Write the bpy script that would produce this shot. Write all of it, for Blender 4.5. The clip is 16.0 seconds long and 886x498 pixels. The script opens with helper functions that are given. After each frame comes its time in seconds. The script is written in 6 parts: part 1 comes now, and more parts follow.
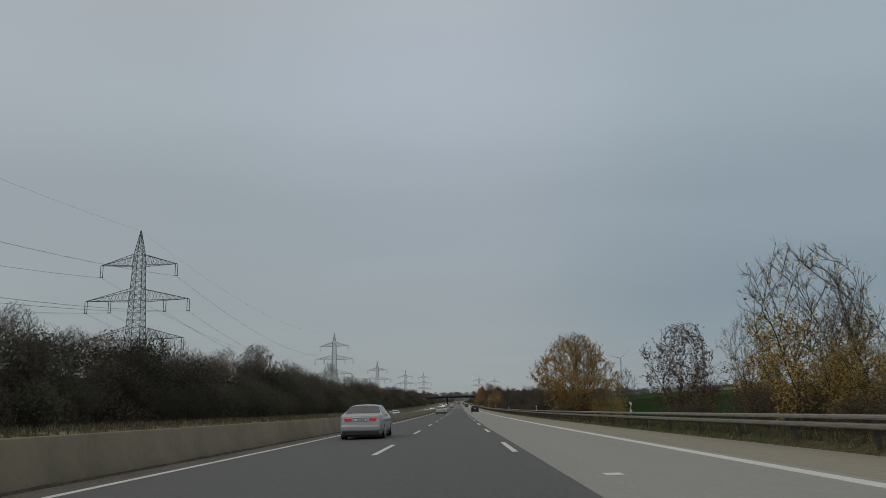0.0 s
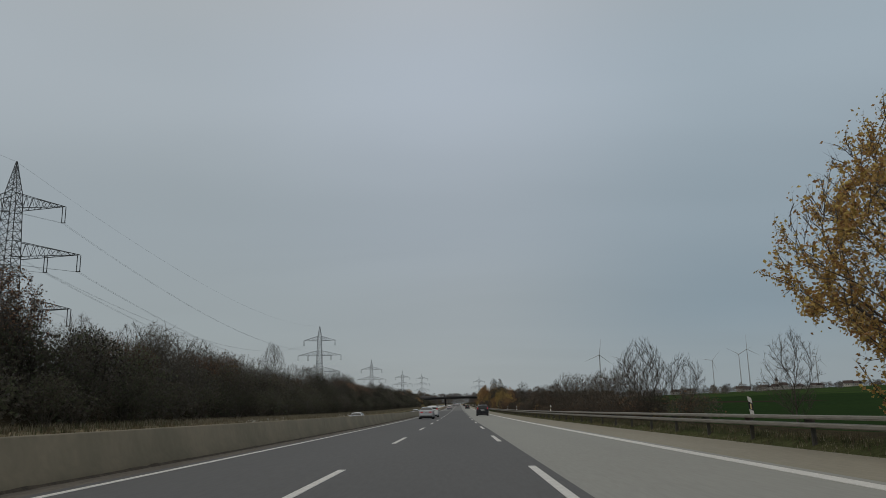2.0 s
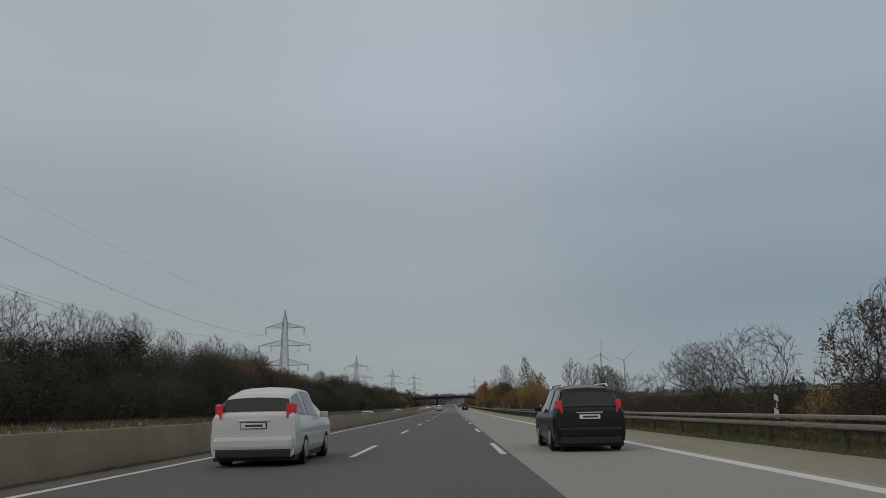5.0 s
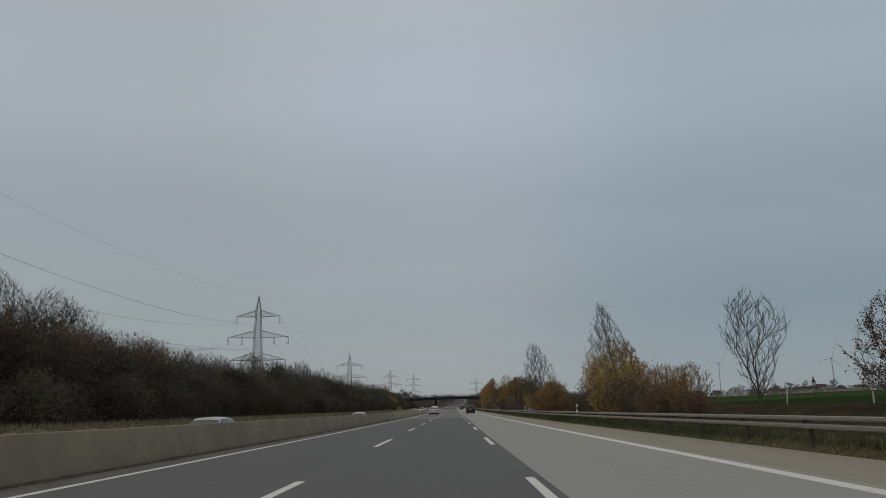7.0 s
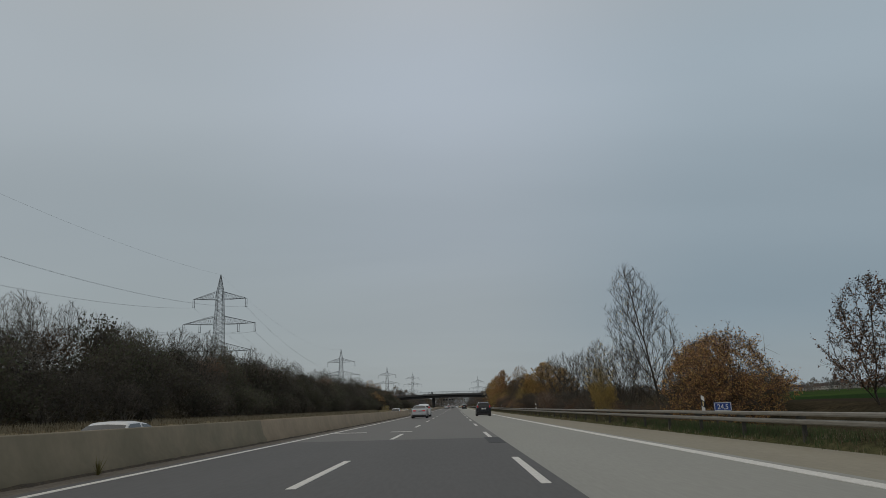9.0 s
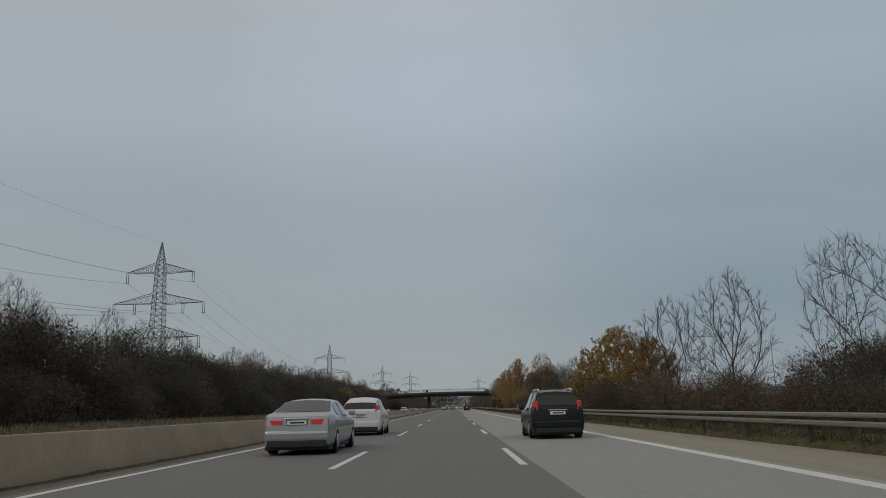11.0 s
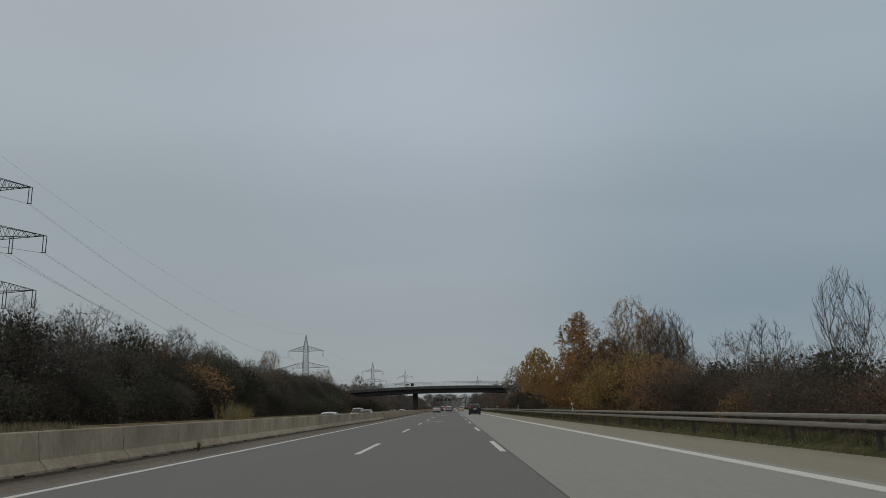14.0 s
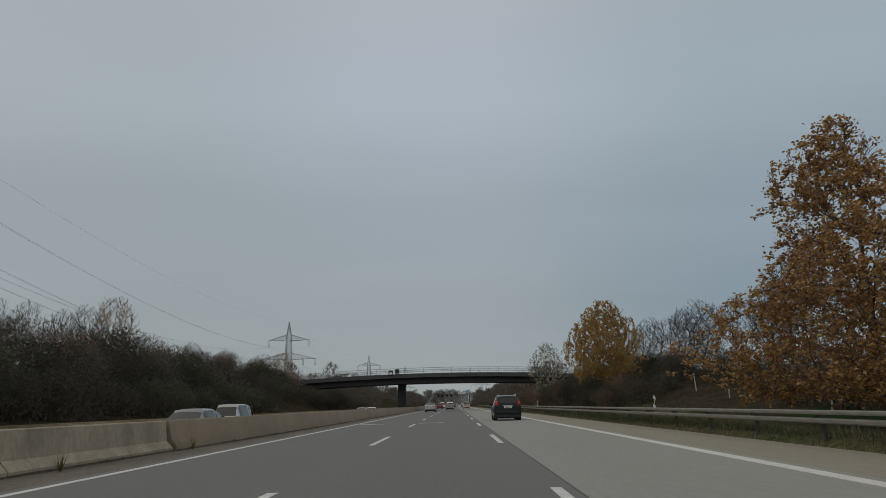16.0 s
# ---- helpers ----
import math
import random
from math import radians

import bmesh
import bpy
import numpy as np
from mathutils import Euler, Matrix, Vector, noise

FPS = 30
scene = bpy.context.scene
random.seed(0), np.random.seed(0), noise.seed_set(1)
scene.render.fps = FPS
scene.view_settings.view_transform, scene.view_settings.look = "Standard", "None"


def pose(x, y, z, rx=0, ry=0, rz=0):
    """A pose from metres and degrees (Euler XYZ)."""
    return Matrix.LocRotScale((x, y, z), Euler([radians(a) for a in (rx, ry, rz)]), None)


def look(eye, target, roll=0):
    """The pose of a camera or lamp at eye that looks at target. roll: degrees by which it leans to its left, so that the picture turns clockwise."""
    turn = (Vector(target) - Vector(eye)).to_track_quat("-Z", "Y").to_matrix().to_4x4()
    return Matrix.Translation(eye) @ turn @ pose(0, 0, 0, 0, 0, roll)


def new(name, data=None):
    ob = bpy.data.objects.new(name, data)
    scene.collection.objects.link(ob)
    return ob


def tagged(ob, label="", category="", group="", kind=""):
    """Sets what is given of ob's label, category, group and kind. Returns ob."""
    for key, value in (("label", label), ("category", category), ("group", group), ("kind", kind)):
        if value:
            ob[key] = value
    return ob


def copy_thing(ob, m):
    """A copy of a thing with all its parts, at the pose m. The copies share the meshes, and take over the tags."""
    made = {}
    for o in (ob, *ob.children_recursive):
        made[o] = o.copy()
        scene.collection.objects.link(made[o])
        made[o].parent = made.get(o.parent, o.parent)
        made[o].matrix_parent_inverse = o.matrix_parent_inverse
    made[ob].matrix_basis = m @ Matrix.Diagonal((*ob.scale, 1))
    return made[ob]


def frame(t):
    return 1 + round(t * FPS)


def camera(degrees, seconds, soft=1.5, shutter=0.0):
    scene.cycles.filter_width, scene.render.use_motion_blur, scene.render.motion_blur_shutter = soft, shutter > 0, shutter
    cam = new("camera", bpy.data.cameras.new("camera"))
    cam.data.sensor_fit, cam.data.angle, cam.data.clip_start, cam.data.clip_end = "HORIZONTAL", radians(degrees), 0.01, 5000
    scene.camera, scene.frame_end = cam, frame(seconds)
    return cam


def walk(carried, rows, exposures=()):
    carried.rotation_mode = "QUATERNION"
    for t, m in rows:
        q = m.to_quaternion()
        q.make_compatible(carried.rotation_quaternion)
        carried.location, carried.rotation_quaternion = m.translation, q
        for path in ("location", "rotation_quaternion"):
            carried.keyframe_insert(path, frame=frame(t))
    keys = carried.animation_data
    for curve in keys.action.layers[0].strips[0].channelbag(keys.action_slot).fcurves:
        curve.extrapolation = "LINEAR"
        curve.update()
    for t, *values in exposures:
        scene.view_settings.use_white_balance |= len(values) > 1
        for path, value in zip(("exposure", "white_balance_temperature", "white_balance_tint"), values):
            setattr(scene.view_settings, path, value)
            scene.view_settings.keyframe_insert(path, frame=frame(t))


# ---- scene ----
from collections import namedtuple

# the camera, carried in a car along the middle lane: seconds, x, y, yaw, pitch, roll
EYE = 1.103
cam = camera(60.92, 16.0, soft=0.6)
PATH = [
    (0.0, 0.108, 5.924, 0.928, 11.549, -1.472),
    (0.5, 0.094, 22.262, 0.979, 11.579, -1.403),
    (1.0, 0.084, 38.580, 1.007, 11.554, -1.307),
    (1.5, 0.087, 54.865, 0.974, 11.653, -1.247),
    (2.0, 0.146, 71.110, 0.921, 11.705, -1.294),
    (2.5, 0.211, 87.352, 0.866, 11.644, -1.283),
    (3.0, 0.293, 103.629, 0.730, 11.695, -1.311),
    (3.5, 0.385, 119.971, 0.629, 11.766, -1.353),
    (4.0, 0.369, 136.416, 0.566, 11.721, -1.324),
    (6.5, 0.335, 219.110, 0.580, 12.003, -1.149),
    (7.0, 0.348, 235.735, 0.608, 11.995, -1.152),
    (7.5, 0.304, 252.460, 0.631, 11.995, -1.295),
    (8.0, 0.274, 269.269, 0.649, 11.999, -1.397),
    (8.5, 0.257, 286.153, 0.613, 12.012, -1.480),
    (9.0, 0.246, 303.108, 0.600, 11.973, -1.471),
    (9.3, 0.253, 313.330, 0.603, 12.030, -1.491),
    (9.5, 0.244, 320.152, 0.606, 12.152, -1.482),
    (10.0, 0.235, 337.233, 0.598, 12.143, -1.496),
    (12.5, 0.245, 422.801, 0.514, 11.940, -1.218),
    (13.0, 0.247, 440.016, 0.441, 11.951, -1.227),
    (13.5, 0.257, 457.297, 0.424, 12.060, -1.191),
    (14.0, 0.283, 474.645, 0.466, 12.151, -1.231),
    (14.5, 0.305, 492.058, 0.521, 12.133, -1.229),
    (15.0, 0.277, 509.499, 0.467, 12.223, -1.419),
    (15.5, 0.229, 526.871, 0.547, 12.069, -1.308),
    (16.0, 0.244, 544.171, 0.646, 11.928, -1.208),
]


def lift(y):
    """The height of the road along its shallow sag."""
    u = max(-350.0, min(500.0, y - 300.0))
    z = 1.2628e-5 * u * u - 1.2384e-8 * u ** 3
    return z + 0.0033 * max(0.0, min(700.0, y - 800.0))


def carried_at(x, y, yaw, pitch, roll):
    return pose(x, y, EYE + lift(y), 0, 0, yaw) @ pose(0, 0, 0, 90 + pitch, 0, 0) @ pose(0, 0, 0, 0, 0, roll)


walk(cam, [(t, carried_at(*row)) for t, *row in PATH])

# ---- sky and sun: an even overcast, a little bluer towards the right ----
world = bpy.data.worlds.new("overcast_sky")
scene.world = world
world.use_nodes = True
wt = world.node_tree
for n in list(wt.nodes):
    wt.nodes.remove(n)


def wnode(kind, **kw):
    n = wt.nodes.new(kind)
    for key, value in kw.items():
        n.inputs[key].default_value = value
    return n


sky = wt.nodes.new("ShaderNodeTexSky")
sky.sky_type, sky.sun_disc = "NISHITA", False
sky.sun_elevation, sky.sun_rotation = radians(28), radians(-60)
tex = wt.nodes.new("ShaderNodeTexCoord")
sep = wt.nodes.new("ShaderNodeSeparateXYZ")
wt.links.new(tex.outputs["Generated"], sep.inputs[0])
# cloud deck: directions flattened on to a plane overhead
height = wnode("ShaderNodeMath")
height.operation = "ADD"
height.inputs[1].default_value = 0.16
wt.links.new(sep.outputs["Z"], height.inputs[0])
flat = wt.nodes.new("ShaderNodeVectorMath")
flat.operation = "DIVIDE"
wt.links.new(tex.outputs["Generated"], flat.inputs[0])
wt.links.new(height.outputs[0], flat.inputs[1])
drift = wt.nodes.new("ShaderNodeMapping")
drift.inputs["Rotation"].default_value = (0, 0, radians(35))
drift.inputs["Scale"].default_value = (0.55, 1.0, 1.0)
wt.links.new(flat.outputs[0], drift.inputs["Vector"])
clouds = wnode("ShaderNodeTexNoise", Scale=1.1, Detail=3.0, Roughness=0.45, Distortion=0.5)
wt.links.new(drift.outputs[0], clouds.inputs["Vector"])
billow = wnode("ShaderNodeMapRange")
for key, value in (("From Min", 0.3), ("From Max", 0.7), ("To Min", 0.965), ("To Max", 1.035)):
    billow.inputs[key].default_value = value
wt.links.new(clouds.outputs["Fac"], billow.inputs["Value"])
across = wnode("ShaderNodeMapRange")
for key, value in (("From Min", -0.5), ("From Max", 0.5)):
    across.inputs[key].default_value = value
wt.links.new(sep.outputs["X"], across.inputs["Value"])
# at each height: colours of the deck from the left over the middle to the right
DECK = (
    (0.02, (0.300, 0.336, 0.346), (0.322, 0.358, 0.374), (0.288, 0.338, 0.366)),
    (0.12, (0.308, 0.350, 0.368), (0.326, 0.366, 0.392), (0.240, 0.304, 0.352)),
    (0.235, (0.324, 0.372, 0.400), (0.342, 0.390, 0.434), (0.278, 0.342, 0.390)),
    (0.40, (0.384, 0.432, 0.468), (0.424, 0.478, 0.540), (0.344, 0.412, 0.466)),
    (0.75, (0.500, 0.480, 0.440), (0.500, 0.480, 0.440), (0.500, 0.480, 0.440)),
)
shade = None
for (low, *_), (z, *tones) in zip(((0.0,),) + DECK, DECK):
    ramp = wt.nodes.new("ShaderNodeValToRGB")
    ramp.color_ramp.interpolation = "EASE"
    ends = ramp.color_ramp.elements
    ends.new(0.5)
    for e, place, c in zip(ends, (0.13, 0.5, 0.86), tones):
        e.position, e.color = place, (*c, 1)
    wt.links.new(across.outputs[0], ramp.inputs["Fac"])
    if shade is None:
        shade = ramp.outputs["Color"]
        continue
    up = wnode("ShaderNodeMapRange")
    up.interpolation_type = "SMOOTHSTEP"
    up.inputs["From Min"].default_value, up.inputs["From Max"].default_value = low, z
    wt.links.new(sep.outputs["Z"], up.inputs["Value"])
    blend = wt.nodes.new("ShaderNodeMix")
    blend.data_type = "RGBA"
    wt.links.new(up.outputs[0], blend.inputs["Factor"])
    wt.links.new(shade, blend.inputs["A"])
    wt.links.new(ramp.outputs["Color"], blend.inputs["B"])
    shade = blend.outputs["Result"]
deck = wt.nodes.new("ShaderNodeBackground")
wt.links.new(shade, deck.inputs["Color"])
wt.links.new(billow.outputs[0], deck.inputs["Strength"])
clear = wt.nodes.new("ShaderNodeBackground")
wt.links.new(sky.outputs[0], clear.inputs["Color"])
clear.inputs["Strength"].default_value = 0.05
mix = wt.nodes.new("ShaderNodeMixShader")
mix.inputs[0].default_value = 0.92
wt.links.new(clear.outputs[0], mix.inputs[1])
wt.links.new(deck.outputs[0], mix.inputs[2])
out = wt.nodes.new("ShaderNodeOutputWorld")
wt.links.new(mix.outputs[0], out.inputs["Surface"])

sun = new("sun", bpy.data.lights.new("sun", "SUN"))
sun.data.energy, sun.data.angle, sun.data.color = 0.5, radians(25), (1.0, 0.9, 0.78)
sun.matrix_world = look((-60, 60, 60), (0, 120, 0))
scene.view_settings.exposure = 0.0


# ---- materials ----
def material(name, color, rough=0.8, metal=0.0, vary=0.25, scale=6.0, fine=60.0, bump=0.15, tint=None, spec=0.3, objvar=0.0, stretch=(1, 1, 1)):
    """Colour with a coarse and a fine variation, and a fine relief. tint: a second colour, in patches."""
    m = bpy.data.materials.new(name)
    m.use_nodes = True
    nt = m.node_tree
    bsdf = nt.nodes["Principled BSDF"]
    co = nt.nodes.new("ShaderNodeTexCoord")
    mp = nt.nodes.new("ShaderNodeMapping")
    mp.inputs["Scale"].default_value = stretch
    nt.links.new(co.outputs["Object"], mp.inputs["Vector"])
    coarse = nt.nodes.new("ShaderNodeTexNoise")
    coarse.inputs["Scale"].default_value, coarse.inputs["Detail"].default_value = scale, 5.0
    grain = nt.nodes.new("ShaderNodeTexNoise")
    grain.inputs["Scale"].default_value, grain.inputs["Detail"].default_value = fine, 3.0
    for n in (coarse, grain):
        nt.links.new(mp.outputs[0], n.inputs["Vector"])
    blend = nt.nodes.new("ShaderNodeMix")
    blend.data_type = "RGBA"
    other = tint or tuple(c * (1 - vary) for c in color)
    blend.inputs["A"].default_value, blend.inputs["B"].default_value = (*color, 1), (*other, 1)
    ramp = nt.nodes.new("ShaderNodeMapRange")
    ramp.inputs["From Min"].default_value, ramp.inputs["From Max"].default_value = 0.36, 0.66
    nt.links.new(coarse.outputs["Fac"], ramp.inputs["Value"])
    nt.links.new(ramp.outputs[0], blend.inputs["Factor"])
    hsv = nt.nodes.new("ShaderNodeHueSaturation")
    nt.links.new(blend.outputs["Result"], hsv.inputs["Color"])
    val = nt.nodes.new("ShaderNodeMapRange")
    val.inputs["From Min"].default_value, val.inputs["From Max"].default_value = 0.3, 0.7
    val.inputs["To Min"].default_value, val.inputs["To Max"].default_value = 1 - vary, 1 + vary
    nt.links.new(grain.outputs["Fac"], val.inputs["Value"])
    last = val.outputs[0]
    if objvar:
        info = nt.nodes.new("ShaderNodeObjectInfo")
        rng = nt.nodes.new("ShaderNodeMapRange")
        rng.inputs["To Min"].default_value, rng.inputs["To Max"].default_value = 1 - objvar, 1 + objvar
        nt.links.new(info.outputs["Random"], rng.inputs["Value"])
        mul = nt.nodes.new("ShaderNodeMath")
        mul.operation = "MULTIPLY"
        nt.links.new(last, mul.inputs[0])
        nt.links.new(rng.outputs[0], mul.inputs[1])
        last = mul.outputs[0]
    nt.links.new(last, hsv.inputs["Value"])
    nt.links.new(hsv.outputs[0], bsdf.inputs["Base Color"])
    bsdf.inputs["Roughness"].default_value = rough
    bsdf.inputs["Metallic"].default_value = metal
    bsdf.inputs["Specular IOR Level"].default_value = spec
    if bump:
        b = nt.nodes.new("ShaderNodeBump")
        b.inputs["Strength"].default_value, b.inputs["Distance"].default_value = bump, 0.02
        nt.links.new(grain.outputs["Fac"], b.inputs["Height"])
        nt.links.new(b.outputs[0], bsdf.inputs["Normal"])
    return m


def leaf_material(name, color, tint, vary=0.35):
    """Thin leaves: every leaf its own shade, some light let through."""
    m = bpy.data.materials.new(name)
    m.use_nodes = True
    nt = m.node_tree
    bsdf = nt.nodes["Principled BSDF"]
    geo = nt.nodes.new("ShaderNodeNewGeometry")
    mixc = nt.nodes.new("ShaderNodeMix")
    mixc.data_type = "RGBA"
    mixc.inputs["A"].default_value, mixc.inputs["B"].default_value = (*color, 1), (*tint, 1)
    nt.links.new(geo.outputs["Random Per Island"], mixc.inputs["Factor"])
    info = nt.nodes.new("ShaderNodeObjectInfo")
    rng = nt.nodes.new("ShaderNodeMapRange")
    rng.inputs["To Min"].default_value, rng.inputs["To Max"].default_value = 1 - vary, 1 + vary
    nt.links.new(info.outputs["Random"], rng.inputs["Value"])
    hsv = nt.nodes.new("ShaderNodeHueSaturation")
    nt.links.new(mixc.outputs["Result"], hsv.inputs["Color"])
    nt.links.new(rng.outputs[0], hsv.inputs["Value"])
    nt.links.new(hsv.outputs[0], bsdf.inputs["Base Color"])
    bsdf.inputs["Roughness"].default_value = 0.7
    bsdf.inputs["Specular IOR Level"].default_value = 0.2
    thin = nt.nodes.new("ShaderNodeBsdfTranslucent")
    nt.links.new(hsv.outputs[0], thin.inputs["Color"])
    mx = nt.nodes.new("ShaderNodeMixShader")
    mx.inputs[0].default_value = 0.4
    nt.links.new(bsdf.outputs[0], mx.inputs[1])
    nt.links.new(thin.outputs[0], mx.inputs[2])
    nt.links.new(mx.outputs[0], nt.nodes["Material Output"].inputs["Surface"])
    return m


def glow(name, color, strength):
    m = bpy.data.materials.new(name)
    m.use_nodes = True
    bsdf = m.node_tree.nodes["Principled BSDF"]
    bsdf.inputs["Base Color"].default_value = (*color, 1)
    bsdf.inputs["Emission Color"].default_value = (*color, 1)
    bsdf.inputs["Emission Strength"].default_value = strength
    bsdf.inputs["Roughness"].default_value = 0.2
    return m


def plain(name, color, rough=0.5, metal=0.0, coat=0.0):
    m = bpy.data.materials.new(name)
    m.use_nodes = True
    bsdf = m.node_tree.nodes["Principled BSDF"]
    bsdf.inputs["Base Color"].default_value = (*color, 1)
    bsdf.inputs["Roughness"].default_value, bsdf.inputs["Metallic"].default_value = rough, metal
    bsdf.inputs["Coat Weight"].default_value = coat
    return m


ASPHALT_OLD = material("dark_asphalt", (0.11, 0.11, 0.111), 0.75, vary=0.08, scale=0.4, fine=14.0, bump=0.1, stretch=(1, 0.12, 1))
ASPHALT_NEW = material("grey_asphalt", (0.168, 0.166, 0.162), 0.75, vary=0.045, scale=0.4, fine=22.0, bump=0.1, stretch=(1, 0.12, 1))
ROAD_CONCRETE = material("road_concrete", (0.312, 0.315, 0.292), 0.8, vary=0.05, scale=0.5, fine=16.0, bump=0.05, stretch=(1, 0.1, 1))
SHOULDER = material("shoulder_concrete", (0.292, 0.27, 0.213), 0.85, vary=0.08, scale=0.7, fine=16.0, bump=0.08, stretch=(1, 0.1, 1))
PAINT = material("road_paint", (0.72, 0.71, 0.68), 0.6, vary=0.12, scale=3.0, fine=30, bump=0.1)
GUTTER = material("dirty_gutter", (0.17, 0.15, 0.125), 0.9, vary=0.25, scale=1.5, fine=15, bump=0.3, stretch=(1, 0.2, 1))
BARRIER_OLD = material("weathered_barrier_concrete", (0.22, 0.19, 0.137), 0.85, vary=0.07, scale=1.1, fine=9, bump=0.1, tint=(0.165, 0.147, 0.105), stretch=(1, 0.5, 0.4))
BARRIER_BROWN = material("sandy_barrier_concrete", (0.3, 0.242, 0.175), 0.85, vary=0.07, scale=1.1, fine=9, bump=0.1, tint=(0.24, 0.196, 0.142), stretch=(1, 0.5, 0.4))
BARRIER_NEW = material("pale_barrier_concrete", (0.72, 0.64, 0.48), 0.85, vary=0.1, scale=1.3, fine=12, bump=0.15, tint=(0.58, 0.51, 0.38), objvar=0.08, stretch=(1, 0.7, 0.5))
BARRIER_GREY = material("grey_barrier_concrete", (0.42, 0.36, 0.275), 0.85, vary=0.12, scale=1.3, fine=12, bump=0.15, tint=(0.29, 0.25, 0.19), objvar=0.12, stretch=(1, 0.7, 0.5))
DEBRIS = material("dirt_and_leaf_debris", (0.05, 0.042, 0.034), 0.95, vary=0.4, scale=3, fine=20, bump=0.5, tint=(0.085, 0.07, 0.052))
STEEL = material("galvanised_steel", (0.26, 0.245, 0.215), 0.6, 0.1, vary=0.15, scale=1.2, fine=14, bump=0.05, stretch=(1, 0.15, 1))
POST_STEEL = material("weathered_post_steel", (0.1, 0.094, 0.082), 0.7, 0.3, vary=0.2, scale=5, fine=40, bump=0.1)
VERGE = material("verge_grass", (0.07, 0.08, 0.037), 0.95, vary=0.35, scale=0.16, fine=5, bump=0.6, tint=(0.11, 0.094, 0.056), spec=0.0)
FIELD_NEAR = material("dark_winter_crop_field", (0.023, 0.042, 0.018), 0.95, vary=0.18, scale=0.03, fine=0.8, bump=0.3, tint=(0.026, 0.05, 0.018), spec=0.0)
FIELD = material("winter_crop_field", (0.035, 0.054, 0.026), 0.95, vary=0.15, scale=0.02, fine=0.6, bump=0.3, tint=(0.05, 0.086, 0.026), spec=0.0)
SOIL = material("ploughed_soil", (0.046, 0.038, 0.029), 0.95, vary=0.2, scale=0.05, fine=0.8, bump=0.4, spec=0.0)
LITTER = material("leaf_litter", (0.04, 0.036, 0.025), 0.95, vary=0.4, scale=0.4, fine=4, bump=0.6, tint=(0.06, 0.05, 0.033), spec=0.0)
BARK = material("grey_brown_bark", (0.085, 0.072, 0.058), 0.9, vary=0.3, scale=3, fine=25, bump=0.4, objvar=0.2)
TWIG = material("dark_twigs", (0.088, 0.076, 0.061), 0.9, vary=0.2, scale=2, fine=10, bump=0.0, objvar=0.4)
TWIG_GREY = material("grey_brown_twigs", (0.125, 0.112, 0.094), 0.9, vary=0.2, scale=2, fine=10, bump=0.0, objvar=0.4)
TWIG_RED = material("reddish_twigs", (0.18, 0.13, 0.098), 0.9, vary=0.2, scale=2, fine=10, bump=0.0, objvar=0.4)
PYLON_STEEL = plain("grey_painted_lattice_steel", (0.05, 0.055, 0.058), 0.6, 0.3)
DRY_VERGE = material("straw_covered_ground", (0.27, 0.232, 0.157), 0.95, vary=0.3, scale=0.5, fine=5, bump=0.6, tint=(0.12, 0.1, 0.06), spec=0.0)
WIRE = plain("aluminium_cable", (0.34, 0.35, 0.36), 0.5, 0.5)


# ---- building helpers ----
def part(name, bm, mats, parent, label=""):
    """Links a bmesh as one mesh object under a thing or under a part."""
    me = bpy.data.meshes.new(name)
    bm.to_mesh(me)
    bm.free()
    for m in (mats if isinstance(mats, (list, tuple)) else [mats]):
        me.materials.append(m)
    ob = new(name, me)
    ob.parent = parent
    if label:
        ob["label"] = label
    return ob


def mesh_part(name, verts, faces, mats, parent, label="", indices=None):
    me = bpy.data.meshes.new(name)
    me.from_pydata(verts, [], faces)
    for m in (mats if isinstance(mats, (list, tuple)) else [mats]):
        me.materials.append(m)
    if indices is not None:
        me.polygons.foreach_set("material_index", np.asarray(indices, dtype=np.int32))
    me.update()
    ob = new(name, me)
    ob.parent = parent
    if label:
        ob["label"] = label
    return ob


def thing(name, label, category, at=(0, 0, 0), rz=0.0, group="", kind=""):
    ob = new(name)
    ob.empty_display_size = 0.1
    ob.matrix_world = pose(*at, 0, 0, rz)
    return tagged(ob, label, category, group, kind)


def box(bm, x0, x1, y0, y1, z0, z1, bevel=0.0):
    vs = [bm.verts.new((x, y, z)) for z in (z0, z1) for x, y in ((x0, y0), (x1, y0), (x1, y1), (x0, y1))]
    for f in ((3, 2, 1, 0), (4, 5, 6, 7), (0, 1, 5, 4), (1, 2, 6, 5), (2, 3, 7, 6), (3, 0, 4, 7)):
        bm.faces.new([vs[i] for i in f])
    if bevel:
        es = list({e for v in vs for e in v.link_edges})
        bmesh.ops.bevel(bm, geom=es, offset=bevel, segments=2, affect="EDGES", profile=0.6)
    return bm


def boxed(x0, x1, y0, y1, z0, z1, bevel=0.0):
    return box(bmesh.new(), x0, x1, y0, y1, z0, z1, bevel)


def beam(bm, a, b, r, sides=4):
    """A bar between two points."""
    a, b = Vector(a), Vector(b)
    d = (b - a).normalized()
    s = d.orthogonal().normalized()
    u = d.cross(s)
    rings = []
    for p in (a, b):
        rings.append([bm.verts.new(p + r * (math.cos(k * 2 * math.pi / sides) * s + math.sin(k * 2 * math.pi / sides) * u)) for k in range(sides)])
    for k in range(sides):
        bm.faces.new((rings[0][k], rings[0][(k + 1) % sides], rings[1][(k + 1) % sides], rings[1][k]))
    bm.faces.new(rings[0][::-1])
    bm.faces.new(rings[1])


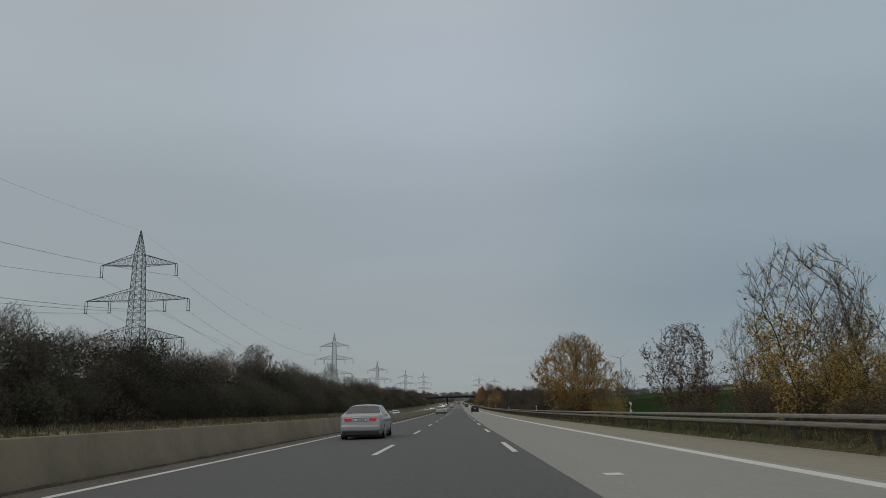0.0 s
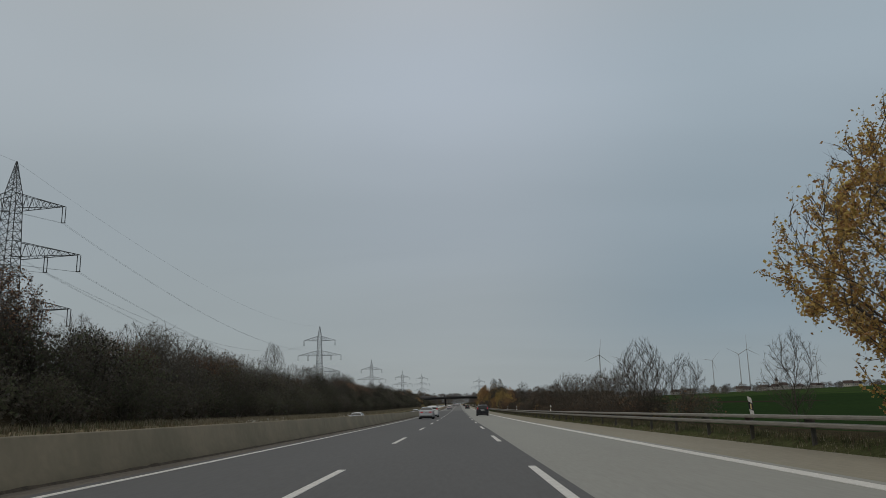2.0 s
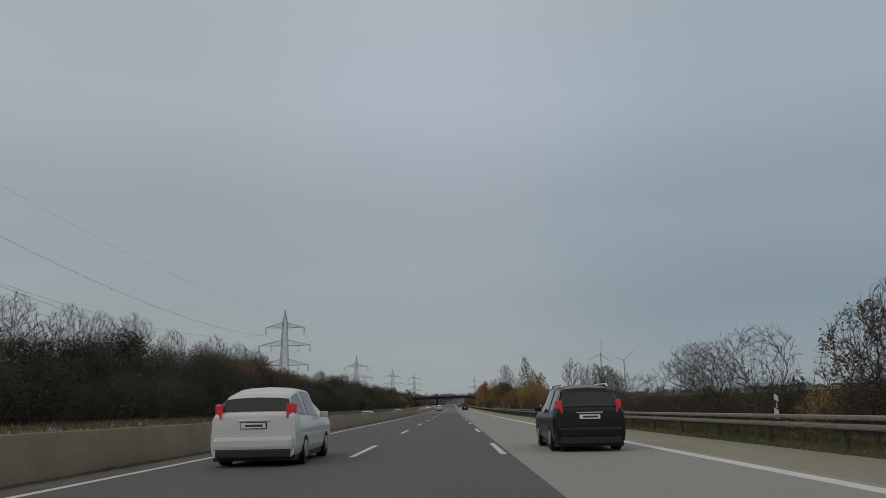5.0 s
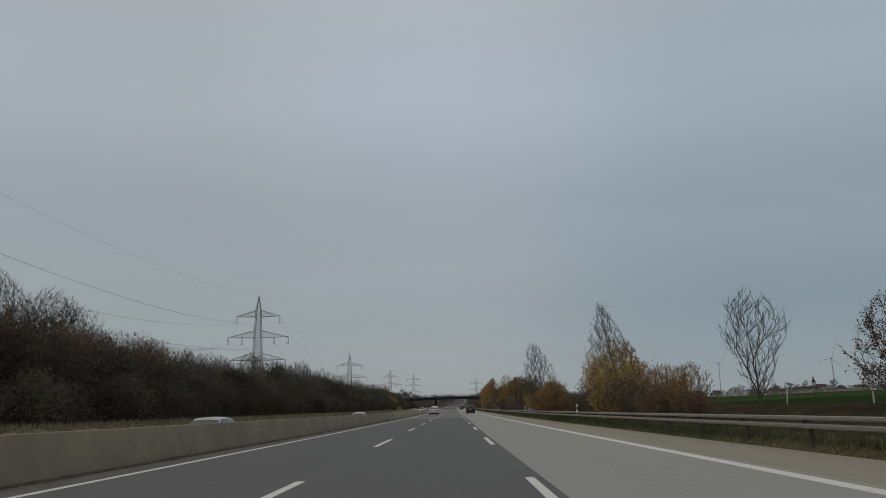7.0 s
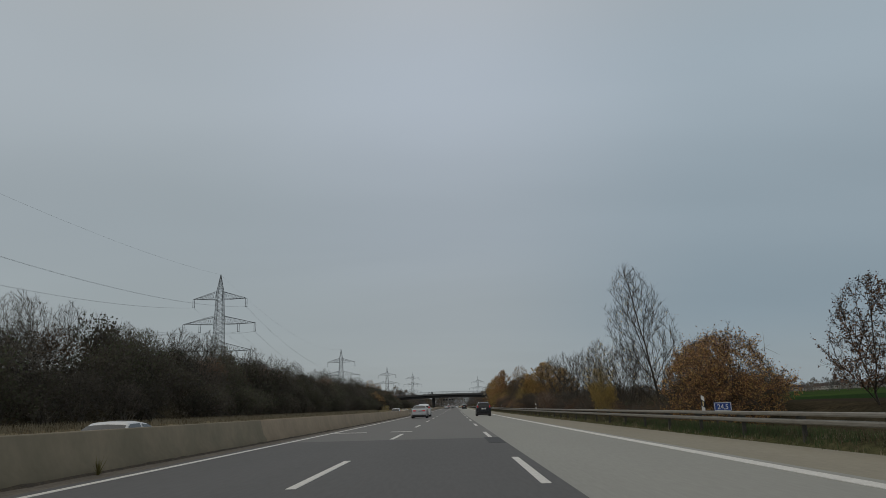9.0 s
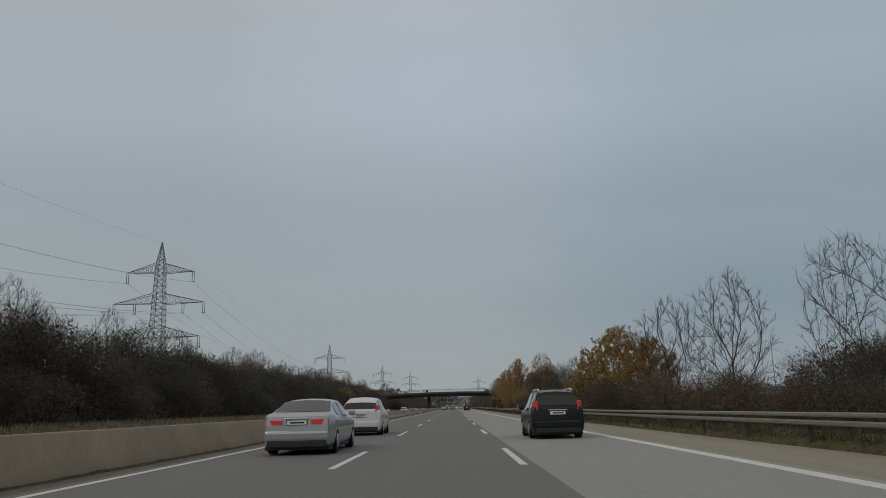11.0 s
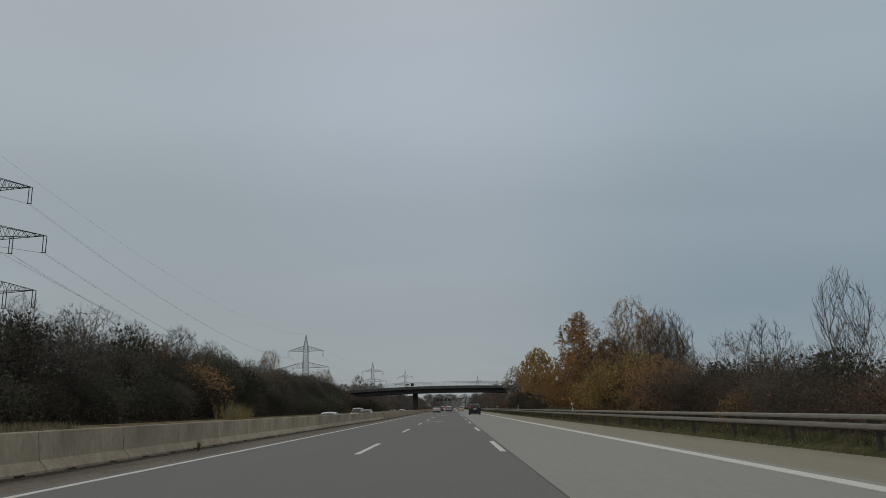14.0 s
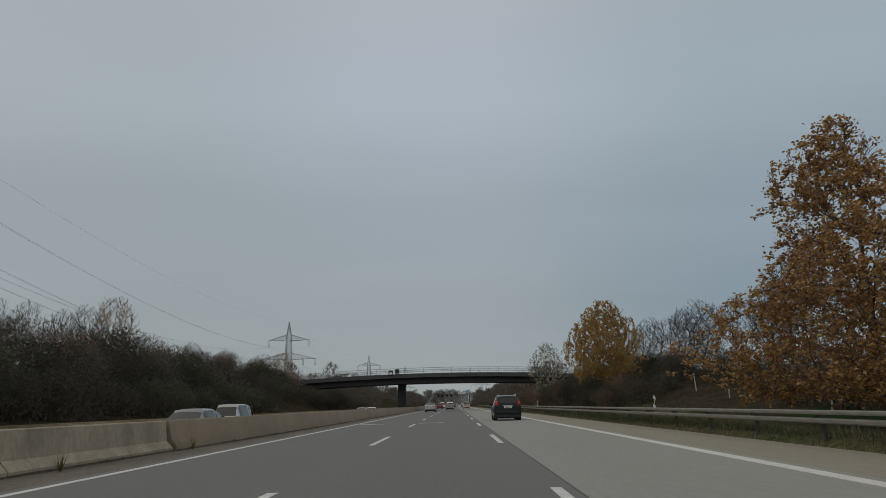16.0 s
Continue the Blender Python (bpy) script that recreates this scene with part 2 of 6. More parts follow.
def sweep(profile, y0, y1, closed=True, steps=1):
    """A profile in x and z carried along y."""
    bm = bmesh.new()
    rows = []
    for i in range(steps + 1):
        y = y0 + (y1 - y0) * i / steps
        rows.append([bm.verts.new((x, y, z)) for x, z in profile])
    n = len(profile)
    for a, b in zip(rows, rows[1:]):
        for k in range(n if closed else n - 1):
            bm.faces.new((a[k], a[(k + 1) % n], b[(k + 1) % n], b[k]))
    if closed:
        bm.faces.new(rows[0])
        bm.faces.new(rows[-1][::-1])
    bmesh.ops.recalc_face_normals(bm, faces=bm.faces)
    return bm


# ---- ground ----
def smooth(a, b, v):
    u = min(1.0, max(0.0, (v - a) / (b - a)))
    return u * u * (3 - 2 * u)


def ground_z(x, y):
    if x < -20.5:
        z = 0.5 * smooth(-20.5, -22.0, x) + 4.6 * smooth(-24.0, -36.0, x)
        z += 0.5 * noise.noise((x * 0.05, y * 0.05, 0)) * smooth(-24, -30, x)
    elif x > 8.4:
        z = -0.06 + 0.26 * smooth(8.4, 9.3, x) - 0.65 * smooth(10.8, 13.0, x)
        z += min(30.0, max(0.0, x - 60.0) * 0.024) * smooth(60, 140, x)
        z += 1.4 * smooth(13.8, 19.0, x) * smooth(256, 272, y) * (1 - smooth(400, 430, y)) * (1 - smooth(60, 140, x))
        bank = smooth(11.0, 28.0, x) * smooth(575, 640, y) * (1 - smooth(60, 140, x))
        z += 5.2 * bank
        z += 0.25 * noise.noise((x * 0.08, y * 0.06, 3)) * smooth(9.0, 13.0, x)
    else:
        z = -0.12 - 0.9 * smooth(-9.2, -9.6, x) * smooth(-20.6, -20.2, x)
    return z


GX = [-3200, -1800, -900, -450, -250, -150, -100, -70, -52, -44, -40, -37, -34, -31, -28.5, -26, -24, -22.5, -21.5, -20.5, -20.2, -9.6, -9.2, 0, 8.0, 8.4, 8.7, 9.0, 9.4, 9.8, 10.6, 11.5, 12.5, 14, 16, 18, 20.5, 23, 26, 30, 36, 45, 60, 80, 110, 150, 210, 300, 430, 620, 900, 1300, 2000, 3200]
GY = [-900, -400, -200, -100, -60, -40] + [-30 + 8 * i for i in range(97)] + [760, 790, 830, 900, 1000, 1150, 1400, 1800, 2400, 3200, 4300]
verts = [(x, y, ground_z(x, y)) for y in GY for x in GX]
faces, kinds = [], []
for j in range(len(GY) - 1):
    for i in range(len(GX) - 1):
        a = j * len(GX) + i
        faces.append((a, a + 1, a + 1 + len(GX), a + len(GX)))
        x, y = (GX[i] + GX[i + 1]) / 2, (GY[j] + GY[j + 1]) / 2
        if x < -23.5:
            kinds.append(1 if x > -200 else 2)
        elif x < -20.4:
            kinds.append(4)
        elif x < 11:
            kinds.append(0)
        elif x < 21 or y > 590:
            kinds.append(0 if x < 19 and 556 < y < 640 else 1 if x < 100 else 2)
        elif 285 < y < 560 and x < 130:
            kinds.append(3)
        else:
            kinds.append(5 if x < 250 else 2)
ground = mesh_part("ground", verts, faces, [VERGE, LITTER, FIELD, SOIL, DRY_VERGE, FIELD_NEAR], None, indices=kinds)
for p in ground.data.polygons:
    p.use_smooth = True
tagged(ground, "grassy verges, leaf-strewn banks and winter fields", "ground", kind="structure")

# ---- carriageways ----
START, END, JOINT = -60.0, 2000.0, 332.0


def sheet(name, x0, x1, y0, y1, z0, z1, mat, label, category="road"):
    ob = part(name, sweep([(x0, z0), (x1, z0), (x1, z1), (x0, z1)], y0, y1, steps=max(1, int((y1 - y0) / 12))), mat, None)
    return tagged(ob, label, category, kind="structure")


# where the asphalt meets the concrete lane, along the road
EDGE_Y = (-60, 32, 49, 114, 146, 246, 279, 313, 347, 467, 560, 2000)
EDGE_X = (1.90, 1.87, 1.81, 1.83, 1.70, 1.77, 1.74, 1.85, 1.86, 1.66, 1.80, 1.86)


def joint_x(y):
    return float(np.interp(y, EDGE_Y, EDGE_X))


def strip(name, left, right, y0, y1, low, high, mat, label):
    """A slab between two lines that wander along the road."""
    n = max(1, int((y1 - y0) / 6))
    bm, rows = bmesh.new(), []
    for i in range(n + 1):
        y = y0 + (y1 - y0) * i / n
        a, b = left(y), right(y)
        rows.append([bm.verts.new(p) for p in ((a, y, low), (b, y, low), (b, y, high), (a, y, high))])
    for a, b in zip(rows, rows[1:]):
        for k in range(4):
            bm.faces.new((a[k], a[(k + 1) % 4], b[(k + 1) % 4], b[k]))
    bm.faces.new(rows[0])
    bm.faces.new(rows[-1][::-1])
    bmesh.ops.recalc_face_normals(bm, faces=bm.faces)
    return tagged(part(name, bm, mat, None), label, "road", kind="structure")


strip("road_lanes_dark", lambda y: -6.35, joint_x, START, JOINT, -0.3, 0.0, ASPHALT_OLD, "dark smooth asphalt of two motorway lanes")
strip("road_lanes_grey", lambda y: -6.35, joint_x, JOINT, END, -0.3, 0.0, ASPHALT_NEW, "lighter grey asphalt of two motorway lanes")
strip("road_lane_concrete", joint_x, lambda y: 6.05, START, END, -0.3, -0.002, ROAD_CONCRETE, "pale concrete right-hand motorway lane")
sheet("road_shoulder", 6.05, 8.55, START, END, -0.3, -0.004, SHOULDER, "brownish concrete hard shoulder")
sheet("road_gutter", -8.9, -6.35, START, END, -0.3, -0.015, GUTTER, "dirty gutter strip along the median barrier")
sheet("road_opposite", -20.9, -8.9, START, END, -0.9, -0.5, ASPHALT_NEW, "grey asphalt of the opposite carriageway")
# fresh dark patch beside the joint
strip("road_patch", lambda y: 1.3, lambda y: joint_x(y) - 0.01, JOINT - 4.2, JOINT + 0.3, -0.05, 0.004, plain("black_sealing_asphalt", (0.03, 0.03, 0.032), 0.7), "black asphalt patch at the resurfacing joint")
strip("road_seam", lambda y: joint_x(y) - 0.012, lambda y: joint_x(y) + 0.012, 470.0, END, -0.05, 0.003, plain("bitumen_seam", (0.1, 0.097, 0.092), 0.8), "black bitumen seam between asphalt and concrete")

# ---- road markings ----
LEFT_DASH, RIGHT_DASH, LEFT_EDGE, RIGHT_EDGE = -2.2, 1.55, -6.0, 5.65
markings = thing("road_marking", "white painted lane lines, partly worn", "road marking", kind="structure")
dash_mesh = None
for x in (LEFT_DASH, RIGHT_DASH):
    for k in range(-2, 66):
        y = 8.6 + 18 * k
        if dash_mesh is None:
            dash = part("lane_dash", boxed(-0.075, 0.075, 0, 6, 0.0, 0.007), PAINT, markings)
            dash_mesh = dash.data
        else:
            dash = new("lane_dash", dash_mesh)
            dash.parent = markings
        dash.location = (x, y, 0)
part("edge_line", sweep([(LEFT_EDGE - 0.08, 0), (LEFT_EDGE + 0.08, 0), (LEFT_EDGE + 0.08, 0.006), (LEFT_EDGE - 0.08, 0.006)], START, END, steps=220), PAINT, markings)
part("edge_line", sweep([(RIGHT_EDGE - 0.15, -0.002), (RIGHT_EDGE + 0.15, -0.002), (RIGHT_EDGE + 0.15, 0.006), (RIGHT_EDGE - 0.15, 0.006)], START, END, steps=220), PAINT, markings)
for x0, x1, y in ((-5.85, -4.25, 342.1), (-3.05, -1.95, 342.2), (-2.05, -0.5, 541.1), (-5.7, -4.2, 592.5), (-2.0, -0.4, 593.0), (2.5, 2.8, 19.1)):
    part("cross_line", boxed(x0, x1, y - 0.22, y + 0.22, 0, 0.006), PAINT, markings, "white transverse stripe")

# ---- median barrier ----
old = [(-7.05, -0.1), (-7.05, 0.1), (-7.2, 0.3), (-7.32, 0.815), (-7.36, 0.84), (-7.52, 0.84), (-7.56, 0.815), (-7.68, 0.3), (-7.85, 0.1), (-7.85, -0.1)]
barrier = tagged(part("median_barrier", sweep(old, START, 333.0, steps=40), BARRIER_OLD, None), "long weathered brown-grey cast concrete median barrier", "barrier", kind="structure")
tagged(part("median_barrier_sandy", sweep(old, 333.01, 425.9, steps=12), BARRIER_BROWN, None), "lighter sandy cast concrete median barrier", "barrier", kind="structure")
far_barrier = [(x - 0.62, z) for x, z in old]
tagged(part("median_barrier_beyond", sweep(far_barrier, 566.1, END, steps=130), BARRIER_BROWN, None), "weathered cast concrete median barrier towards the bridge", "barrier", kind="structure")
for ob in (barrier, bpy.data.objects["median_barrier_sandy"], bpy.data.objects["median_barrier_beyond"]):
    for p in ob.data.polygons:
        p.use_smooth = len(p.vertices) == 4
    ob.data.set_sharp_from_angle(angle=radians(50))


# ---- trees and shrubs ----
def tubes(paths, sides):
    """Vertices and faces of tapering tubes along paths: lists of (point, radius)."""
    verts, faces = [], []
    ring = [(math.cos(2 * math.pi * k / sides), math.sin(2 * math.pi * k / sides)) for k in range(sides)]
    for path in paths:
        base = len(verts)
        for i, (p, r) in enumerate(path):
            q = path[min(i + 1, len(path) - 1)][0] - path[max(i - 1, 0)][0]
            d = q.normalized() if q.length > 1e-6 else Vector((0, 0, 1))
            s = d.orthogonal().normalized()
            u = d.cross(s)
            for c, w in ring:
                verts.append(p + r * (c * s + w * u))
        for i in range(len(path) - 1):
            for k in range(sides):
                a, b = base + i * sides + k, base + i * sides + (k + 1) % sides
                faces.append((a, b, b + sides, a + sides))
    return verts, faces


def fork(rng, d, angle):
    s = d.orthogonal().normalized()
    s.rotate(Matrix.Rotation(rng.uniform(0, 2 * math.pi), 3, d))
    return d * math.cos(angle) + s * math.sin(angle)


def outline(shape, u):
    """The crown's half width, 0 to 1, at the share u of its height."""
    if shape == "cone":
        return min(1.0, 0.6 + 2.2 * u) * (1 - u) ** 0.6 + 0.03
    if shape == "fan":
        return (0.28 + 0.72 * min(1.0, u / 0.62)) * (1 - 0.72 * max(0.0, (u - 0.66) / 0.34) ** 2)
    if shape == "slim":
        return math.sin(math.pi * (0.12 + 0.84 * u)) ** 0.8
    if shape == "dome":
        return min(1.0, 0.5 + 1.5 * u) * (1 - 0.7 * max(0.0, (u - 0.42) / 0.58) ** 1.7)
    if shape == "spire":
        return min(1.0, 0.62 + 2.0 * u) * (1 - u) ** 0.85 + 0.04
    return math.sin(math.pi * min(1.0, 0.14 + 0.83 * u)) ** 0.62


def grow(gen, points, nodes, ways, parents, step, rise, widest, climb):
    """Branches laid one after the other from the nearest fitting limb out to each point of a crown."""
    room = len(nodes) + len(points) * 12 + 200
    pos, way, run = np.zeros((room, 3)), np.zeros((room, 3)), np.zeros(room)
    n = len(nodes)
    pos[:n], way[:n], parents = nodes, ways, list(parents)
    for i in range(n):
        run[i] = 0.0 if parents[i] < 0 else run[parents[i]] + np.linalg.norm(pos[i] - pos[parents[i]])
    for p in points:
        v = p - pos[:n]
        d = np.linalg.norm(v, axis=1) + 1e-6
        turn = (v * way[:n]).sum(1) / d
        cost = d * (1 + 2.2 * (1 - turn) + climb * rise * np.maximum(0.0, 0.75 - v[:, 2] / d)) + 0.12 * run[:n] + np.where(turn < widest, 50.0, 0.0)
        k = int(cost.argmin())
        long = d[k]
        if long < step * 0.5 or n + 14 > room:
            continue
        bend = pos[k] + (way[k] * 0.28 + v[k] / long * 0.72) * long * 0.5 - np.array((0, 0, rise * long * 0.1))
        count = min(12, max(2, int(long / step) + 1))
        last = k
        for i in range(1, count + 1):
            g = i / count
            q = pos[k] * (1 - g) ** 2 + bend * 2 * g * (1 - g) + p * g * g
            if i < count:
                q = q + gen.normal(0, 0.011, 3) * min(long, 2.0)
            pos[n] = q
            w = q - pos[last]
            size = np.linalg.norm(w) + 1e-6
            way[n], run[n] = w / size, run[last] + size
            parents.append(last)
            last = n
            n += 1
    return pos[:n].copy(), parents


def leaf_blade(rng, c, s):
    """Four corners of a leaf folded along its middle."""
    q = Euler((rng.uniform(0, 6.3), rng.uniform(0, 6.3), rng.uniform(0, 6.3))).to_matrix()
    w = rng.uniform(0.5, 0.8)
    return [c + q @ Vector((x * s, y * s, z * s)) for x, y, z in ((0, -0.9, 0), (w, 0.05, 0.25), (0.08, 1.0, 0), (-w, -0.05, 0.25))]


def tree(name, label, seed, height, width, shape="round", stems=1, bole=0.15, points=600, fineness=24, twigs=2, twig_long=0.4, rise=0.12, leaves=0, leaf=0.09, leaf_mats=(), leaf_high=1.1, lean=(0, 0), twig_mat=None, offshoots=1, thin=0.008, girth=0.011, uneven=0.25, leader=0.0, climb=4.0, category="tree"):
    """A tree of height 'height' and crown width 'width', at the origin. leaf_high: where the leaves end upwards."""
    rng, gen = random.Random(seed), np.random.default_rng(seed)
    top = thing(name, label, category)
    step = height / fineness
    crown = []
    while len(crown) < points:
        u, a = rng.random(), rng.uniform(0, 2 * math.pi)
        lump = 1 + uneven * 1.6 * noise.noise((math.cos(a) * 1.3 + seed, math.sin(a) * 1.3, u * 2.6))
        r = outline(shape, u) * lump
        if rng.random() > r + 0.12:
            continue
        r *= width / 2 * rng.random() ** 0.5
        z = (bole + (1 - bole) * u * (1 + 0.12 * noise.noise((math.cos(a), math.sin(a), seed + 9.0)))) * height
        crown.append((r * math.cos(a) + lean[0] * z, r * math.sin(a) + lean[1] * z, z))
    nodes, ways, parents = [], [], []
    leader = leader or ({"cone": 0.92, "slim": 0.9, "round": 0.5, "fan": bole + 0.12, "dome": 0.5, "spire": 0.95}[shape] if stems == 1 else bole + 0.12 if shape not in ("cone", "slim") else 0.7)
    for k in range(stems):
        a = 2 * math.pi * (k + rng.uniform(-0.3, 0.3)) / stems
        out = 0.0 if stems == 1 else rng.uniform(0.12, 0.5) * width / height
        p = Vector((0.0 if stems == 1 else 0.18 * math.cos(a), 0.0 if stems == 1 else 0.18 * math.sin(a), -0.25))
        for i in range(max(2, int(leader * height * (1 if k == 0 else rng.uniform(0.7, 1)) / step))):
            d = Vector((math.cos(a) * out + lean[0] + rng.gauss(0, 0.05), math.sin(a) * out + lean[1] + rng.gauss(0, 0.05), 1.0)).normalized()
            parents.append(-1 if i == 0 else len(nodes) - 1)
            nodes.append(tuple(p))
            ways.append(tuple(d))
            p = p + d * step
    # the outermost points first: they make the long limbs
    far = sorted(crown, key=lambda c: -math.hypot(c[0] - lean[0] * c[2], c[1] - lean[1] * c[2]) / width - 0.5 * c[2] / height)
    crown = far[: len(far) // 3: max(1, len(far) // 45)]
    rest = [c for c in far if c not in set(crown)]
    rng.shuffle(rest)
    nodes, parents = grow(gen, np.array(crown + rest), nodes, ways, parents, step, rise, 0.0 if shape == "cone" else 0.25, climb)
    n = len(nodes)
    thick = np.zeros(n)
    kids = [[] for _ in range(n)]
    for i in range(n - 1, -1, -1):
        thick[i] = max(thick[i], 1.0)
        if parents[i] >= 0:
            thick[parents[i]] += thick[i]
            kids[parents[i]].append(i)
    widest = max(thick[i] for i in range(n) if parents[i] < 0)
    radius = [0.006 + (height * girth / stems ** 0.3) * float(t / widest) ** 0.6 for t in thick]
    where = [Vector(p) for p in nodes]
    trunks, limbs = [], []
    queue = [i for i in range(n) if parents[i] < 0]
    while queue:
        i = queue.pop()
        path = [] if parents[i] < 0 else [(where[parents[i]], min(radius[parents[i]], radius[i] * 1.15))]
        while True:
            path.append((where[i], radius[i]))
            if not kids[i]:
                break
            order = sorted(kids[i], key=lambda c: -thick[c])
            queue += order[1:]
            i = order[0]
        if path[0][1] < 0.028 and len(path) > 4:
            path = path[:1] + path[2:-1:2] + path[-1:]
        if path[0][1] < 0.016 and len(path) > 3:
            path = [path[0], path[len(path) // 2], path[-1]]
        if len(path) > 1:
            (trunks if path[0][1] > height * girth * 0.45 else limbs).append(path)
    v, f = tubes(trunks, 6)
    mesh_part("trunk", v, f, BARK, top)
    v, f = tubes([p for p in limbs if p[0][1] > 0.03], 5)
    w, h = tubes([p for p in limbs if p[0][1] <= 0.03], 3)
    b = len(v)
    v, f = v + w, f + [tuple(i + b for i in q) for q in h]
    tips = []
    for i in range(n):
        if parents[i] < 0 or radius[i] > 0.03 or where[i].z < bole * height * 0.7:
            continue
        d = (where[i] - where[parents[i]]).normalized()
        for _ in range(twigs + (1 if not kids[i] else 0)):
            p = where[i].lerp(where[parents[i]], rng.random() * 0.9)
            way = (fork(rng, d, radians(rng.uniform(10, 50))) + Vector((0, 0, rise))).normalized()
            long = twig_long * rng.uniform(0.3, 1.2)
            s = way.orthogonal().normalized()
            s.rotate(Matrix.Rotation(rng.uniform(0, 6.28), 3, way))
            r = thin * rng.uniform(0.75, 1.25)
            b = len(v)
            v += [p - s * r, p + s * r, p + way * long]
            f.append((b, b + 1, b + 2))
            tips.append((p, way * long))
            for _ in range(offshoots):
                g = rng.uniform(0.2, 0.8)
                q, side = p + way * long * g, (fork(rng, way, radians(rng.uniform(20, 60))) + Vector((0, 0, rise))).normalized()
                b = len(v)
                v += [q - s * r * 0.6, q + s * r * 0.6, q + side * long * (1 - g * 0.6) * 0.7]
                f.append((b, b + 1, b + 2))
                tips.append((q, side * long * 0.6))
    mesh_part("crown", v, f, twig_mat or TWIG, top)
    if leaves:
        nv, nf, ni = [], [], []
        for _ in range(leaves):
            for _ in range(10):
                p, d = rng.choice(tips)
                q = p + d
                patch = 0.55 + 1.3 * noise.noise((q.x * 0.55 + seed, q.y * 0.55, q.z * 0.55))
                if rng.random() < max(0.03, min(1.0, (leaf_high - q.z / height) / 0.3)) * max(0.12, patch):
                    break
            c = p + d * rng.uniform(0.2, 1.1) + Vector((rng.gauss(0, 0.06), rng.gauss(0, 0.06), rng.gauss(-0.02, 0.06)))
            b = len(nv)
            nv += leaf_blade(rng, c, leaf * rng.uniform(0.6, 1.25))
            nf += [(b, b + 1, b + 2), (b, b + 2, b + 3)]
            ni += [rng.randrange(len(leaf_mats))] * 2
        mesh_part("foliage", nv, nf, list(leaf_mats), top, indices=ni)
    return top


def shrub(name, label, seed, height, width, lobes=11, twigs=2300, core=500, clump=0.11, leaves=0, leaf=0.05, leaf_mats=(), core_shade_mats=(), twig_mat=None, upright=0.35, fuzz=0.42, category="shrub"):
    """A shrub of several rounded heads of close fine twigs on arching stems, inner shade put into darker core blades.
    """
    rng = random.Random(seed)
    top = thing(name, label, category)
    k = height / 5.0
    heads, stems, branches = [], [], []
    for i in range(lobes):
        a = i * 2.4 + rng.uniform(-0.5, 0.5)
        rise = 0.0 if i == 0 else math.sqrt((i - 0.5) / lobes)
        out = rise * 0.66 * width / 2 * rng.uniform(0.8, 1.1)
        r = (0.27 + 0.05 * rng.random()) * height * rng.uniform(0.85, 1.2)
        z = (height - r) * math.sqrt(max(0.04, 1 - (rise * 0.93) ** 2)) * rng.uniform(0.84, 1.0)
        c = Vector((math.cos(a) * out, math.sin(a) * out, max(r * 0.5, z)))
        heads.append((c, r))
        root = Vector((c.x * 0.16, c.y * 0.16, -0.25))
        mid = root.lerp(c, 0.5) + Vector((rng.gauss(0, 0.1), rng.gauss(0, 0.1), 0.08 * height))
        stems.append([(root * (1 - g) ** 2 + mid * 2 * g * (1 - g) + c * g * g, (0.05 * (1 - g) + 0.018) * k) for g in (0, 0.33, 0.66, 1.0)])
        for _ in range(7):
            d = Vector((rng.gauss(0, 1), rng.gauss(0, 1), rng.gauss(0.5, 0.8))).normalized()
            p = stems[-1][rng.choice((1, 2, 2))][0]
            e = c + d * r * rng.uniform(0.8, 1.02)
            branches.append([(p, 0.017 * k), (p.lerp(e, 0.5) + Vector((rng.gauss(0, 0.06), rng.gauss(0, 0.06), rng.gauss(0.08, 0.05))) * k, 0.012 * k), (e, 0.005)])
    v, f = tubes(stems, 4)
    w, h = tubes(branches, 3)
    b = len(v)
    v, f = v + w, f + [tuple(i + b for i in q) for q in h]
    weight = [r * r for _, r in heads]
    tips = []
    for _ in range(twigs):
        c, r = rng.choices(heads, weight)[0]
        d = Vector((rng.gauss(0, 1), rng.gauss(0, 1), rng.gauss(0.3, 0.9))).normalized()
        p = c + d * r * rng.uniform(0.35, 0.93) ** 0.7
        if p.z < 0.02:
            p.z = rng.uniform(0.0, 0.3) * height
        way = (d * 0.8 + Vector((rng.gauss(0, 0.5), rng.gauss(0, 0.5), rng.gauss(upright, 0.4)))).normalized()
        long = fuzz * k * rng.uniform(0.5, 1.3)
        s = way.orthogonal().normalized()
        s.rotate(Matrix.Rotation(rng.uniform(0, 6.28), 3, way))
        t = rng.uniform(0.006, 0.011)
        b = len(v)
        v += [p - s * t, p + s * t, p + way * long]
        f.append((b, b + 1, b + 2))
        tips.append((p, way * long))
    mesh_part("branchwork", v, f, twig_mat or TWIG, top)
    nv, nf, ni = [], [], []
    mats = list(leaf_mats) + list(core_shade_mats)
    # filler blades in darker tones stand in for the shade inside the heads
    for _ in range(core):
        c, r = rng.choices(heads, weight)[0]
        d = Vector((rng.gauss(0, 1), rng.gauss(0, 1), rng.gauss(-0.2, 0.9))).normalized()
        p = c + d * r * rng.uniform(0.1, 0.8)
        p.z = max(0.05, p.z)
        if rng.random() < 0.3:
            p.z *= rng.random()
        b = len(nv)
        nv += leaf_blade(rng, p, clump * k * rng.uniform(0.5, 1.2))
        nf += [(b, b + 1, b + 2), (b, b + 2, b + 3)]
        ni += [len(leaf_mats) + rng.randrange(len(core_shade_mats))] * 2
    for _ in range(leaves):
        p, d = rng.choice(tips)
        c = p + d * rng.uniform(0.1, 1.0) + Vector((rng.gauss(0, 0.04), rng.gauss(0, 0.04), rng.gauss(0, 0.04)))
        b = len(nv)
        nv += leaf_blade(rng, c, leaf * rng.uniform(0.6, 1.25))
